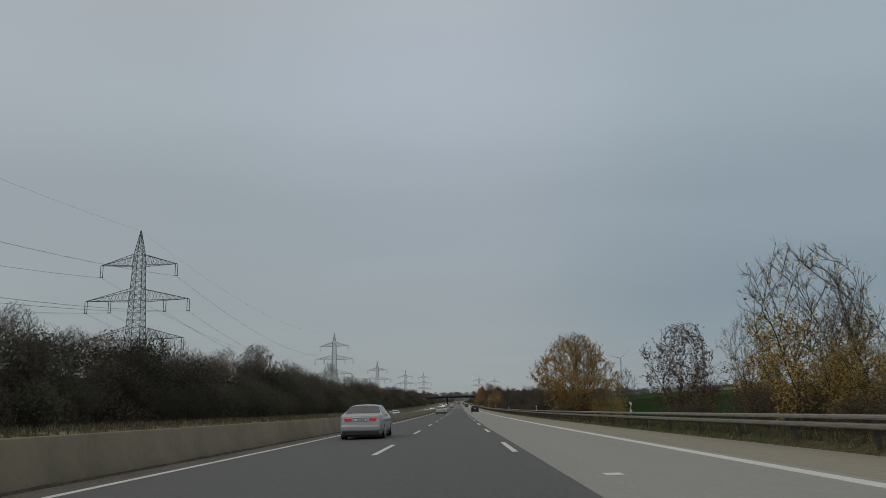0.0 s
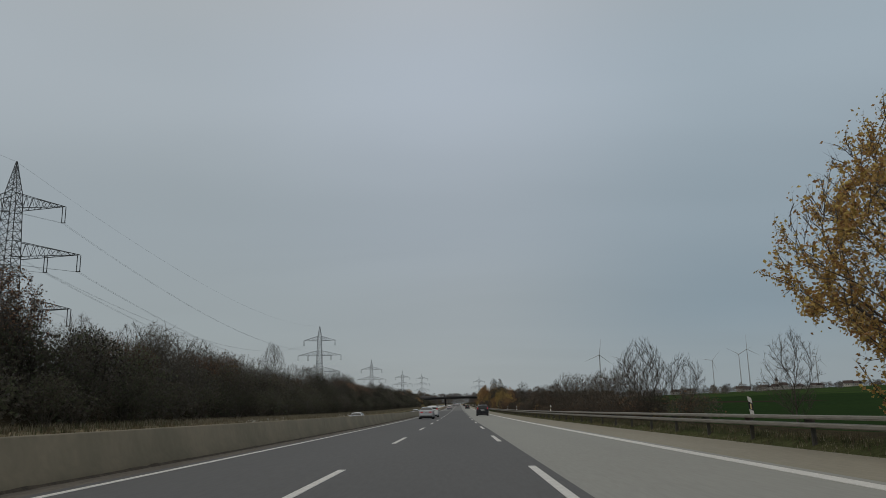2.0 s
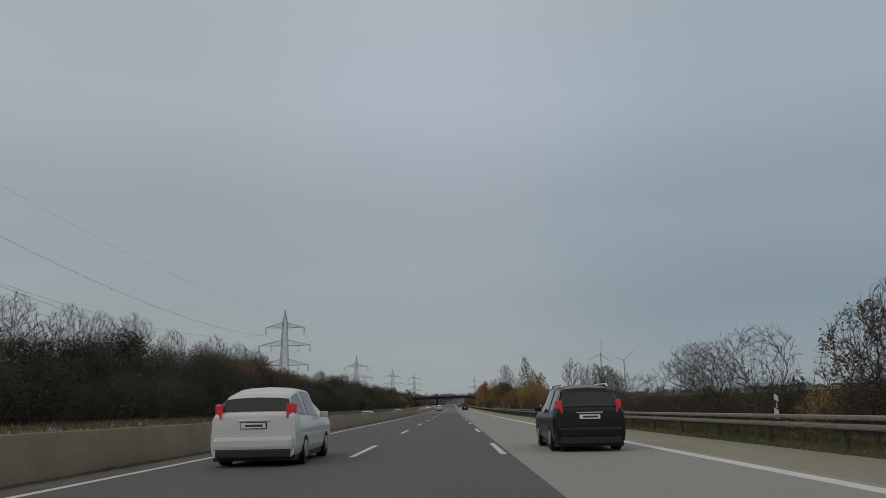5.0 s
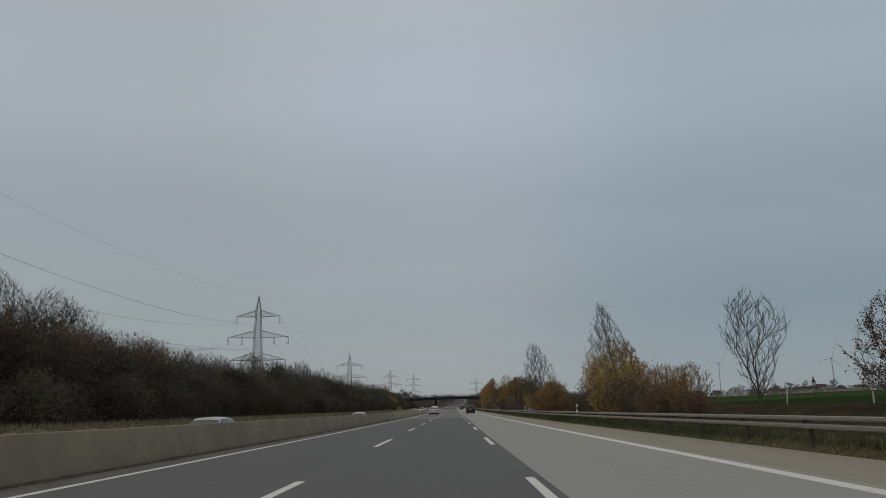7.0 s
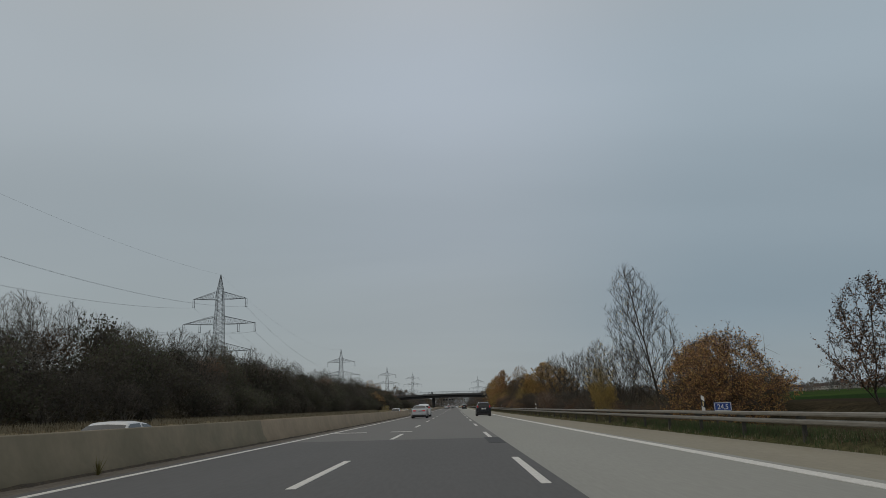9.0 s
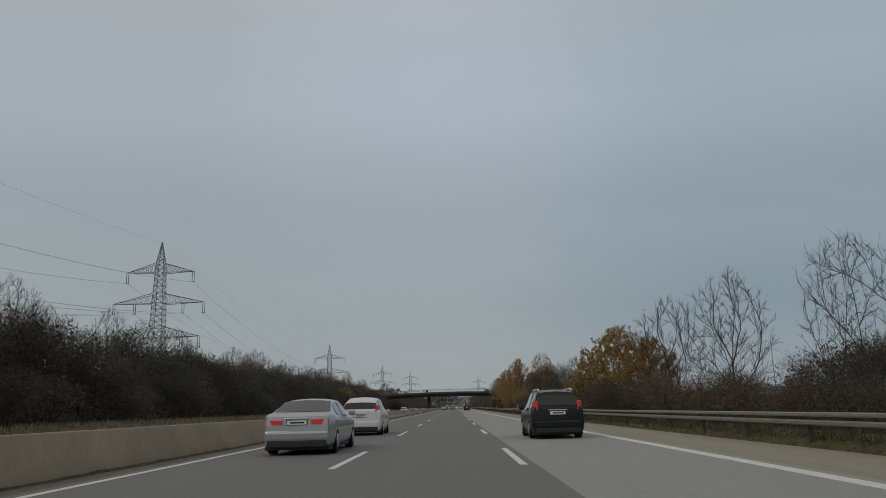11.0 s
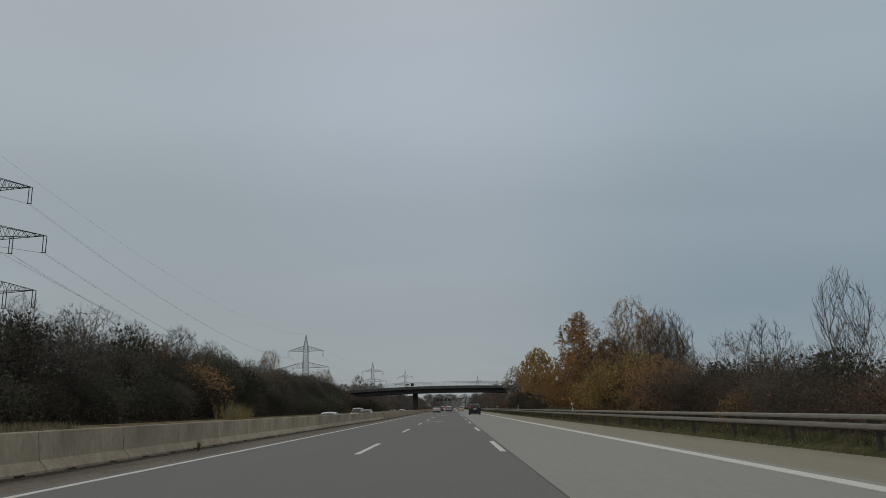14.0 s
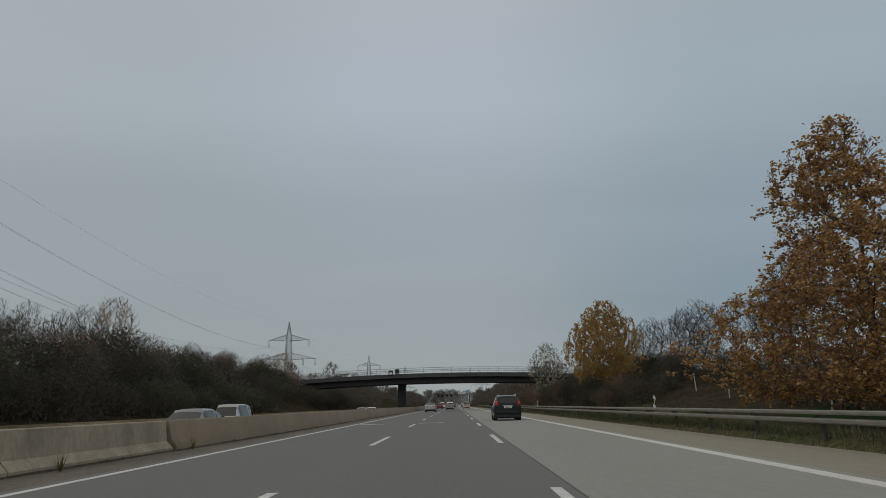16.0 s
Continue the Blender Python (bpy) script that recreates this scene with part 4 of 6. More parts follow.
for x, y, h in ((-25.5, 688, 3.6), (-29, 684, 4.4), (-33, 690, 4.6), (-37, 686, 4.8), (-41, 692, 5.0), (-24.5, 694, 3.0), (-28, 695, 3.8), (-32, 697, 4.0), (-36, 696, 4.4), (-40, 697, 4.6), (-26, 714, 3.2), (-31, 715, 3.8), (-36, 716, 4.2), (-41, 714, 4.6), (-34, 676, 5.2), (-38, 670, 5.6), (-35, 662, 5.4), (-42, 680, 6.0)):
    plant(rng.choice(["hedge_a", "hedge_red", "hedge_c", "hedge_b"]), x, y, h, wide=1.1, group="shrubs on the bank")
LEFT_TREES = [
    ("purple", -30.5, 121.0, 8.0, 1.1), ("bare_round", -30.0, 116.0, 7.6, 1.0), ("bare", -32.0, 152.0, 7.0, 1.0), ("bare_big", -36.0, 219.0, 9.4, 0.75), ("bare", -34.0, 183.0, 5.6, 1.0), ("bare", -33.5, 190.5, 5.8, 1.0),
    ("bare", -33.0, 290.0, 6.8, 1.1), ("bare_tall", -33.5, 304.0, 6.4, 1.0), ("bare_round", -33.0, 362.0, 6.2, 1.0),
    ("bare", -34.0, 520.0, 5.6, 1.1), ("bare_round", -34.7, 571.8, 7.0, 1.1), ("bare", -33.0, 584.0, 6.2, 1.1), ("bare_round", -34.0, 604.0, 5.2, 1.0),
    ("sparse", -35.0, 622.0, 7.6, 0.9), ("orange_bush", -26.2, 554.0, 5.9, 1.1), ("sparse", -44.0, 740.0, 10.0, 0.9), ("hedge_red", -46.0, 725.0, 9.5, 1.2),
]
for kind, x, y, h, w in LEFT_TREES:
    plant(kind, x, y, h, group="trees on the bank", wide=w)
for y in range(264, 318, 5):
    x = -30.2 + rng.uniform(-1.0, 1.0)
    plant("brown_bush", x, y, rng.uniform(8.9, 9.9) - ground_z(x, y), wide=0.9, group="shrubs on the bank")
for y in (160, 168, 398, 406, 424, 556, 564, 604):
    plant("brown_bush", -30.5 + rng.uniform(-1.0, 1.0), y, rng.uniform(5.2, 6.2), group="shrubs on the bank")
y = 52.0
while y < 645:
    x = -33.4 + rng.uniform(-1.2, 0.8)
    high = float(np.interp(y, TOP_Y, TOP_Z)) + rng.uniform(0.7, 2.3) - ground_z(x, y)
    plant(rng.choice(["bare", "bare_round", "bare_v", "bare_v"]), x, y, max(4.0, high), group="trees on the bank", wide=rng.uniform(0.9, 1.2))
    y += rng.uniform(5.0, 13.0)


# ---- grasses and far woods, too many to count ----
def blades(name, label, count, place, seed, h0, h1, mats, wide=0.012, per=5):
    rng = random.Random(seed)
    v, f, ids = [], [], []
    for _ in range(count):
        x, y, k = place(rng)
        z = ground_z(x, y) - 0.03
        mat = rng.randrange(len(mats))
        for _ in range(per):
            a = rng.uniform(0, 2 * math.pi)
            h = rng.uniform(h0, h1) * k
            w = wide * rng.uniform(0.7, 1.5)
            bx, by = x + rng.gauss(0, 0.08), y + rng.gauss(0, 0.08)
            lx, ly = rng.gauss(0, 0.25) * h, rng.gauss(0, 0.25) * h
            b = len(v)
            v += [(bx - w * math.cos(a), by - w * math.sin(a), z), (bx + w * math.cos(a), by + w * math.sin(a), z), (bx + lx, by + ly, z + h)]
            f.append((b, b + 1, b + 2))
            ids.append(mat)
    ob = mesh_part(name, v, f, mats, None, indices=ids)
    return tagged(ob, label, "grass", kind="stuff")


def thicket(name, label, count, place, seed, mats, long=(0.7, 1.8), wide=0.045):
    """A tangle of thin stems too many to count."""
    rng = random.Random(seed)
    v, f, ids = [], [], []
    for _ in range(count):
        x, y, h = place(rng)
        z = ground_z(x, y) + h
        d = Vector((rng.gauss(0, 0.6), rng.gauss(0, 0.6), rng.uniform(-0.2, 1.0))).normalized() * rng.uniform(*long)
        s = Vector((rng.gauss(0, 1), rng.gauss(0, 1), 0.2)).normalized() * wide * rng.uniform(0.5, 1.3)
        b, c = len(v), Vector((x, y, z))
        v += [c - s, c + s, c + d]
        f.append((b, b + 1, b + 2))
        ids.append(rng.randrange(len(mats)))
    return tagged(mesh_part(name, v, f, mats, None, indices=ids), label, "undergrowth", kind="stuff")


def bank_place(r):
    x = r.uniform(-35.5, -24.3)
    return x, r.uniform(36, 655), r.random() ** 1.1 * (1.2 + 2.8 * smooth(-24, -29, x))


def verge_place(r):
    y = r.choice((r.uniform(122, 252), r.uniform(122, 252), r.uniform(282, 300), r.uniform(345, 548), r.uniform(345, 548), r.uniform(345, 548)))
    return r.uniform(12.6, 16.6), y, r.random() ** 1.5 * 1.5


thicket("bank_thicket", "dark tangle of thin bare stems between the shrubs of the bank", 90000, bank_place, 41, [TWIG, DARK, TWIG_GREY, TWIG], (0.4, 1.1), 0.042)
thicket("verge_thicket", "dark tangle of thin bare stems behind the guardrail", 34000, verge_place, 42, [TWIG, HAZE, BROWN, TWIG_RED], (0.3, 0.8), 0.014)
thicket("embankment_thicket", "dark tangle of bare stems on the bridge embankment", 16000, lambda r: (r.uniform(15.5, 27), r.uniform(614, 702), r.random() ** 1.4 * 2.4), 43, [TWIG, DARK, TWIG, DARK], (0.4, 1.0), 0.03)
GRASS = leaf_material("green_grass_blades", (0.1, 0.112, 0.055), (0.11, 0.112, 0.064), 0.1)
DARK_GRASS = leaf_material("dark_green_grass_blades", (0.06, 0.07, 0.032), (0.075, 0.078, 0.042), 0.1)
DRY_STEM = leaf_material("brown_dry_stems", (0.19, 0.155, 0.1), (0.13, 0.11, 0.07), 0.1)
STRAW = leaf_material("dry_grass_blades", (0.34, 0.3, 0.215), (0.25, 0.22, 0.155), 0.1)
blades("verge_grass", "short green and dry grass below the guardrail", 16000, lambda r: (r.uniform(8.3, 10.5), r.uniform(20, 640), 1.0), 3, 0.06, 0.18, [GRASS, DRY_STEM, GRASS, STRAW], 0.009, 6)
blades("rank_grass", "rank dry grass and weeds behind the guardrail", 13000, lambda r: (r.uniform(9.0, 10.2), r.uniform(20, 640), 1.0), 13, 0.08, 0.26, [GRASS, DARK_GRASS, DARK_GRASS, DRY_STEM, DRY_STEM], 0.01, 5)
LUSH = leaf_material("lush_green_grass_blades", (0.085, 0.125, 0.05), (0.07, 0.1, 0.045), 0.1)
blades("lush_grass", "patches of lush green grass below the guardrail", 6500, lambda r: (r.uniform(8.75, 10.2), r.choice((r.gauss(272, 9), r.gauss(331, 6), r.gauss(300, 5), r.gauss(590, 14))), 1.0), 19, 0.08, 0.24, [LUSH, LUSH, GRASS], 0.013, 5)
blades("slope_grass", "grass on the slope beside the bridge embankment", 6000, lambda r: (r.uniform(10.5, 19), r.uniform(552, 642), 1.0), 17, 0.1, 0.3, [GRASS, GRASS, DRY_STEM], 0.016, 4)
blades("dry_grass", "tall straw-coloured grass at the foot of the bank", 12000, lambda r: (r.uniform(-23.8, -20.9), r.uniform(130, 520), 1.0), 4, 0.2, 0.5, [STRAW, STRAW, STRAW, DRY_STEM], 0.02, 4)
blades("rough_grass", "rough green and straw-coloured grass at the foot of the bank", 2400, lambda r: (r.uniform(-23.8, -20.9), r.uniform(36, 132), 1.0), 14, 0.2, 0.55, [STRAW, GRASS, DRY_STEM], 0.02, 4)
blades("seed_heads", "scattered white seed heads and litter at the foot of the bank", 70, lambda r: (r.uniform(-21.8, -20.8), r.choice((r.uniform(147, 166), r.uniform(147, 166), r.uniform(206, 226))), 1.0), 15, 0.1, 0.3, [leaf_material("white_seed_heads", (0.75, 0.73, 0.68), (0.6, 0.58, 0.52), 0.05)], 0.07, 3)
blades("bleached_reeds", "clump of pale yellow-green reeds at the foot of the bank", 60, lambda r: (r.uniform(-23.6, -21.8), r.choice((r.gauss(551.8, 1.0), r.gauss(555.2, 1.3), r.gauss(558.6, 0.7))), 1.0), 6, 0.8, 2.0, [leaf_material("reed_leaves", (0.46, 0.37, 0.14), (0.34, 0.27, 0.1), 0.05), STRAW], 0.025, 8)


def far_wood(name, label, seed, trees, mats, long=1.3, wide=0.2, per=90):
    """Distant bare trees, each a loose crown of upswept twigs."""
    rng = random.Random(seed)
    v, f, ids = [], [], []
    for x, y, z, h, w in trees:
        mat = rng.randrange(len(mats))
        for k in range(per):
            u = rng.random() ** 0.85
            r = w * 0.5 * math.sqrt(rng.random()) * math.sin(math.pi * (0.28 + 0.66 * u))
            a = rng.uniform(0, 6.283)
            c = Vector((x + r * math.cos(a), y + r * math.sin(a), z + h * (0.02 + 0.93 * u)))
            d = Vector((math.cos(a) * 0.6 + rng.gauss(0, 0.4), math.sin(a) * 0.6 + rng.gauss(0, 0.4), rng.uniform(0.2, 1.3))).normalized() * long * rng.uniform(0.6, 1.3)
            s = Vector((rng.gauss(0, 1), rng.gauss(0, 0.6), 0.2)).normalized() * wide * 0.5 * rng.uniform(0.6, 1.3)
            b = len(v)
            v += [c - s, c + s, c + d]
            f.append((b, b + 1, b + 2))
            ids.append(mat)
    ob = mesh_part(name, v, f, mats, None, indices=ids)
    return tagged(ob, label, "wood", kind="stuff")


# the grey is paled: aerial haze over the distance is put into its colour
WOOD_HAZED = leaf_material("hazed_bare_wood", (0.17, 0.157, 0.148), (0.125, 0.117, 0.112), 0.1)
WOOD_BROWN = leaf_material("distant_brown_wood", (0.185, 0.145, 0.11), (0.135, 0.11, 0.088), 0.1)
rng = random.Random(21)
side_trees = []
for _ in range(330):
    y = rng.uniform(724, 1250)
    side = rng.choice((-1, 1))
    x = -rng.uniform(25, 75) if side < 0 else rng.uniform(17, 70)
    side_trees.append((x, y, ground_z(x, y) - 0.3, rng.uniform(5, 9), rng.uniform(6, 9)))
far_wood("roadside_wood", "bare brown woodland along the road beyond the bridge", 22, side_trees, [WOOD_HAZED, WOOD_BROWN, WOOD_BROWN], 1.15, 0.23, 360)
end_trees = [(rng.uniform(-260, 260), rng.uniform(1290, 1450), 0.0, rng.uniform(13, 18.5), rng.uniform(12, 18)) for _ in range(330)]
far_wood("distant_wood", "bare wood closing the view ahead, its grey-brown paled for haze", 23, end_trees, [WOOD_HAZED, WOOD_BROWN, WOOD_HAZED], 1.8, 0.42, 330)
edge_trees = []
for _ in range(260):
    d = rng.uniform(0, 1)
    x, y = 330 + 700 * d + rng.uniform(-30, 30), 1750 - 420 * d + rng.uniform(-60, 60)
    edge_trees.append((x, y, ground_z(x, y) - 0.5, rng.uniform(5, 12), rng.uniform(9, 16)))
for _ in range(120):
    x, y = rng.uniform(30, 420), rng.uniform(820, 1500)
    edge_trees.append((x, y, ground_z(x, y) - 0.5, rng.uniform(7, 12), rng.uniform(8, 13)))
far_wood("field_edge_wood", "distant bare hedges and copses across the fields", 24, edge_trees, [WOOD_HAZED, WOOD_BROWN, WOOD_HAZED], 2.0, 0.45, 170)


# ---- guardrail beside the shoulder ----
guardrail = thing("guardrail", "weathered galvanised steel guardrail with two beams on posts", "guardrail", (8.72, 0, 0), kind="structure")
UPPER = [(-0.02, 0.81), (-0.12, 0.805), (-0.145, 0.79), (-0.15, 0.745), (-0.135, 0.71), (-0.02, 0.705)]
LOWER = [(-0.02, 0.63), (-0.135, 0.622), (-0.15, 0.595), (-0.145, 0.535), (-0.12, 0.51), (-0.02, 0.5)]
makers = {
    "upper_beam": lambda: sweep(UPPER, 0.0, 4.06),
    "lower_beam": lambda: sweep(LOWER, 0.0, 4.06),
    "post": lambda: box(box(boxed(0.1, 0.16, -0.035, 0.035, -0.6, 0.74, 0.008), 0.16, 0.2, -0.04, -0.03, -0.6, 0.74), 0.16, 0.2, 0.03, 0.04, -0.6, 0.74),
    "spacer": lambda: boxed(-0.018, 0.1, -0.06, 0.06, 0.52, 0.79, 0.01),
}
rail_meshes = {}
for k in range(-6, 205):
    y = 2.4 + 4 * k
    for name, make in makers.items():
        if name not in rail_meshes:
            ob = part(name, make(), STEEL if name.endswith("beam") else POST_STEEL, guardrail)
            rail_meshes[name] = ob.data
        else:
            ob = new(name, rail_meshes[name])
            ob.parent = guardrail
        ob.location = (0.002 * (k % 2), y, 0)

# ---- delineator posts ----
WHITE = material("white_plastic", (0.72, 0.72, 0.7), 0.5, vary=0.08, scale=3, fine=20, bump=0.02)
BLACK = plain("black_plastic", (0.02, 0.02, 0.022), 0.5)


def delineator(at, rz=0.0, tilt=0.0):
    top = thing("delineator_post", "white plastic roadside delineator with a slanted black band", "delineator", at, rz, "delineator posts")
    top.matrix_world = pose(*at, tilt * 0.5, tilt, rz)
    bm = bmesh.new()
    rows = []
    for z, w, d, slope in ((0.93, 0.06, 0.05, 0), (1.0, 0.06, 0.05, 0), (1.5, 0.055, 0.045, 0.03), (1.56, 0.045, 0.035, 0.03)):
        rows.append([bm.verts.new((x, y, z + slope * (1 if x < 0 else -1))) for x, y in ((-w, -d), (w, -d), (w * 0.6, d), (-w * 0.6, d))])
    for a, b in zip(rows, rows[1:]):
        for k in range(4):
            bm.faces.new((a[k], a[(k + 1) % 4], b[(k + 1) % 4], b[k]))
    bm.faces.new(rows[-1])
    part("shaft", bm, WHITE, top)
    bm = bmesh.new()
    vs = [bm.verts.new(p) for p in ((-0.0625, -0.0525, 1.22), (0.0625, -0.0525, 1.14), (0.0625, -0.0525, 1.36), (-0.0625, -0.0525, 1.44), (-0.0375, 0.052, 1.22), (0.0375, 0.052, 1.14), (0.0375, 0.052, 1.36), (-0.0375, 0.052, 1.44))]
    for q in ((0, 1, 2, 3), (1, 5, 6, 2), (5, 4, 7, 6), (4, 0, 3, 7)):
        bm.faces.new([vs[i] for i in q])
    part("band", bm, BLACK, top, "slanted black band")
    part("clamp", boxed(-0.14, 0.07, -0.03, 0.03, 0.9, 0.97, 0.004), POST_STEEL, top, "steel clamp to the guardrail post")
    part("reflector", boxed(-0.02, 0.02, -0.06, -0.0535, 1.2, 1.36, 0.002), plain("amber_reflector", (0.7, 0.55, 0.3), 0.25), top, "small amber reflector")
    return top


one = delineator((9.0, 46.4, -0.25), 0, 2)
for k, y in enumerate((94.4, 146.4, 190.4, 246.4, 290.4, 330.4, 386.4, 446.4, 478.4, 530.4, 578.4, 626.4, 674.4)):
    copy_thing(one, pose(9.0, y, -0.25, (k * 37 % 5) - 2, (k * 53 % 9) - 4, (k * 29) % 14 - 7))
copy_thing(one, pose(11.4, 251.5, -0.3, 0, 6, 5))

# ---- kilometre board ----
board = thing("kilometre_sign", "small blue kilometre board with white figures on two posts", "road sign", (9.75, 330.6, 0))
part("plate", boxed(-0.36, 0.36, -0.012, 0.012, 0.82, 1.16, 0.004), plain("sign_blue", (0.02, 0.06, 0.26), 0.4), board)
bm = bmesh.new()
for x0, x1, z0, z1 in ((-0.345, 0.345, 1.12, 1.145), (-0.345, 0.345, 0.835, 0.86), (-0.345, -0.32, 0.835, 1.145), (0.32, 0.345, 0.835, 1.145)):
    box(bm, x0, x1, -0.018, -0.012, z0, z1)
part("border", bm, WHITE, board, "white border")
for x in (-0.25, 0.25):
    part("post", boxed(x - 0.025, x + 0.025, 0.014, 0.06, -0.5, 1.12), POST_STEEL, board)
words = bpy.data.curves.new("figures", "FONT")
words.body, words.size, words.extrude, words.align_x = "24,5", 0.27, 0.003, "CENTER"
text = new("figures", words)
mesh = bpy.data.meshes.new_from_object(text)
bpy.data.objects.remove(text)
mesh.materials.append(WHITE)
figures = new("figures", mesh)
figures.parent = board
figures.matrix_basis = pose(0, -0.0165, 0.895, 90, 0, 0)
figures["label"] = "white figures 24,5"
board.scale = (0.86, 0.86, 0.93)

# ---- marker posts in the grass and the field ----
for x, y, h, tilt in ((24.0, 290.7, 0.95, 5), (24.1, 279.6, 0.6, 2), (22.0, 613.5, 1.5, -4), (22.0, 605.3, 0.9, 0), (23.0, 591.0, 1.0, 2)):
    z = ground_z(x, y)
    mark = thing("marker_post", "thin white marker post standing in the grass", "marker post", (x, y, z), 0, "marker posts")
    mark.matrix_world = pose(x, y, z, 0, tilt, 0)
    part("shaft", boxed(-0.04, 0.04, -0.04, 0.04, -0.3, h, 0.01), plain("weathered_white_wood", (0.42, 0.41, 0.36), 0.7), mark)
    part("cap", boxed(-0.05, 0.05, -0.05, 0.05, h, h + 0.08, 0.012), plain("yellow_cap", (0.55, 0.4, 0.12), 0.5), mark, "yellow cap")

# ---- precast median barrier ----
NEWP = [(0.0, -0.08), (0.0, 0.08), (-0.17, 0.27), (-0.23, 0.81), (-0.25, 0.83), (-0.41, 0.83), (-0.43, 0.81), (-0.49, 0.27), (-0.66, 0.08), (-0.66, -0.08)]
precast = thing("precast_barrier", "row of pale precast concrete barrier elements with open joints", "barrier", kind="structure")


def barrier_x(y):
    """The foot of the elements, which swings out past the end of the cast barrier."""
    return -7.1 - 1.38 * smooth(424, 434, y) + 0.8 * smooth(445, 466, y) - 0.2 * smooth(480, 510, y) + 0.12 * smooth(530, 560, y)


element = {}
y = 426.0
while y < 565:
    long = 4.0 if y < 549 else 8.0
    kind = (long, y < 441)
    if kind not in element:
        bm = sweep(NEWP, 0.015, long - 0.015)
        ob = part("element", bm, BARRIER_NEW if y < 441 else BARRIER_GREY, precast)
        element[kind] = ob.data
        element.setdefault("slot", None)
    else:
        ob = new("element", element[kind])
        ob.parent = precast
    turn = math.degrees(math.atan2(barrier_x(y) - barrier_x(y + long), long))
    ob.matrix_basis = pose(barrier_x(y) + 0.02 * math.sin(y * 3.1), y, 0, 0, 0, turn)
    # no slot is cut: near-black blocks imitate the shade inside the foot slots
    for u in (0.25, 0.75):
        if element["slot"] is None:
            slot = part("foot_slot", boxed(-0.05, 0.012, -0.16, 0.16, -0.05, 0.055, 0.015), plain("shadowed_slot", (0.015, 0.014, 0.013), 0.9), precast, "drainage slot, its inner shade put in as a near-black block")
            element["slot"] = slot.data
        else:
            slot = new("foot_slot", element["slot"])
            slot.parent = precast
        slot.matrix_basis = pose(barrier_x(y + long * u) + 0.004, y + long * u, 0, 0, 0, turn)
    y += long

# dirt and leaves swept together along the barrier's foot
def foot_x(y):
    return -7.05 if y < 426 else barrier_x(y) if y < 566 else -7.67


rng = random.Random(77)
v, f = [], []
for i in range(1500):
    y = -20 + 0.45 * i
    x, w = foot_x(y), 0.06 + 0.1 * abs(noise.noise((0, y * 0.7, 5))) + 0.05 * rng.random()
    h = 0.015 + 0.05 * abs(noise.noise((3, y * 0.9, 1))) * rng.uniform(0.6, 1.4)
    v += [(x - 0.04, y, -0.02), (x - 0.03, y, h + 0.01), (x + w * 0.45, y, h), (x + w, y, -0.02)]
    if i:
        b = 4 * (i - 1)
        f += [(b + k, b + k + 1, b + k + 5, b + k + 4) for k in range(3)]
tagged(mesh_part("barrier_debris", v, f, DEBRIS, None), "dark dirt and leaf debris along the barrier's foot", "debris", kind="stuff")

# weeds growing at the joints of the barrier
for y, x in ((439.5, -8.4), (441.2, -8.4), (456.3, -8.0), (470.1, -7.65), (498.4, -7.65), (559.3, -7.6), (566.9, -7.6), (318.5, -6.98)):
    rng = random.Random(int(y))
    v, f = [], []
    for _ in range(40):
        if not v:
            v += [(0, 0, 0), (0.012, 0.014, 0)]
        cx, cy, h = rng.gauss(0, 0.06), rng.gauss(0, 0.11), rng.uniform(0.1, 0.42)
        v.append((cx, cy, h))
        f.append((0, 1, len(v) - 1))
    weed = mesh_part("weed", v, f, OLIVE, None)
    weed.location = (x + 0.12, y, -0.02)
    tagged(weed, "dry brown weed at the foot of the barrier", "weed", "weeds at the barrier")

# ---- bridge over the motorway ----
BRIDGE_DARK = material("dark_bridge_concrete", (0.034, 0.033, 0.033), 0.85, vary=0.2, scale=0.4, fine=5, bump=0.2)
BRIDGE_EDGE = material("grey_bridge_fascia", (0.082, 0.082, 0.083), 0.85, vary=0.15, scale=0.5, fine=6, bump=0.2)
RAILING = plain("galvanised_railing", (0.24, 0.25, 0.26), 0.5, 0.4)
BY0, BY1 = 702.0, 711.0


def soffit(x):
    return 5.62 - 0.001 * (x + 2) ** 2


bridge = thing("road_bridge", "slender dark concrete bridge with a steel railing, over the motorway", "bridge", kind="structure")


def deck(y0, y1, low, high):
    bm = bmesh.new()
    rows = []
    for i in range(37):
        x = -50 + 78 * i / 36
        rows.append([bm.verts.new((x, y, soffit(x) + h)) for y, h in ((y0, low), (y1, low), (y1, high), (y0, high))])
    for a, b in zip(rows, rows[1:]):
        for k in range(4):
            bm.faces.new((a[k], a[(k + 1) % 4], b[(k + 1) % 4], b[k]))
    bm.faces.new(rows[0][::-1])
    bm.faces.new(rows[-1])
    bmesh.ops.recalc_face_normals(bm, faces=bm.faces)
    return bm


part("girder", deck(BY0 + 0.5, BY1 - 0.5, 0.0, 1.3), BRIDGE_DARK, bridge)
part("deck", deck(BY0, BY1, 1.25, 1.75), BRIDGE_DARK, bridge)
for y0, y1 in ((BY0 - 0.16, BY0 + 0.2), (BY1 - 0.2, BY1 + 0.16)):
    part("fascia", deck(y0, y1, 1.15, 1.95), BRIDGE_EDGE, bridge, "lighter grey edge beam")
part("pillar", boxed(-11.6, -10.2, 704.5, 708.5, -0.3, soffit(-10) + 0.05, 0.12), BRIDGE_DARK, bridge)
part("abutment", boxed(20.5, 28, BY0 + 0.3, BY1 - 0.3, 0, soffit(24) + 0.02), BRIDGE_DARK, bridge)
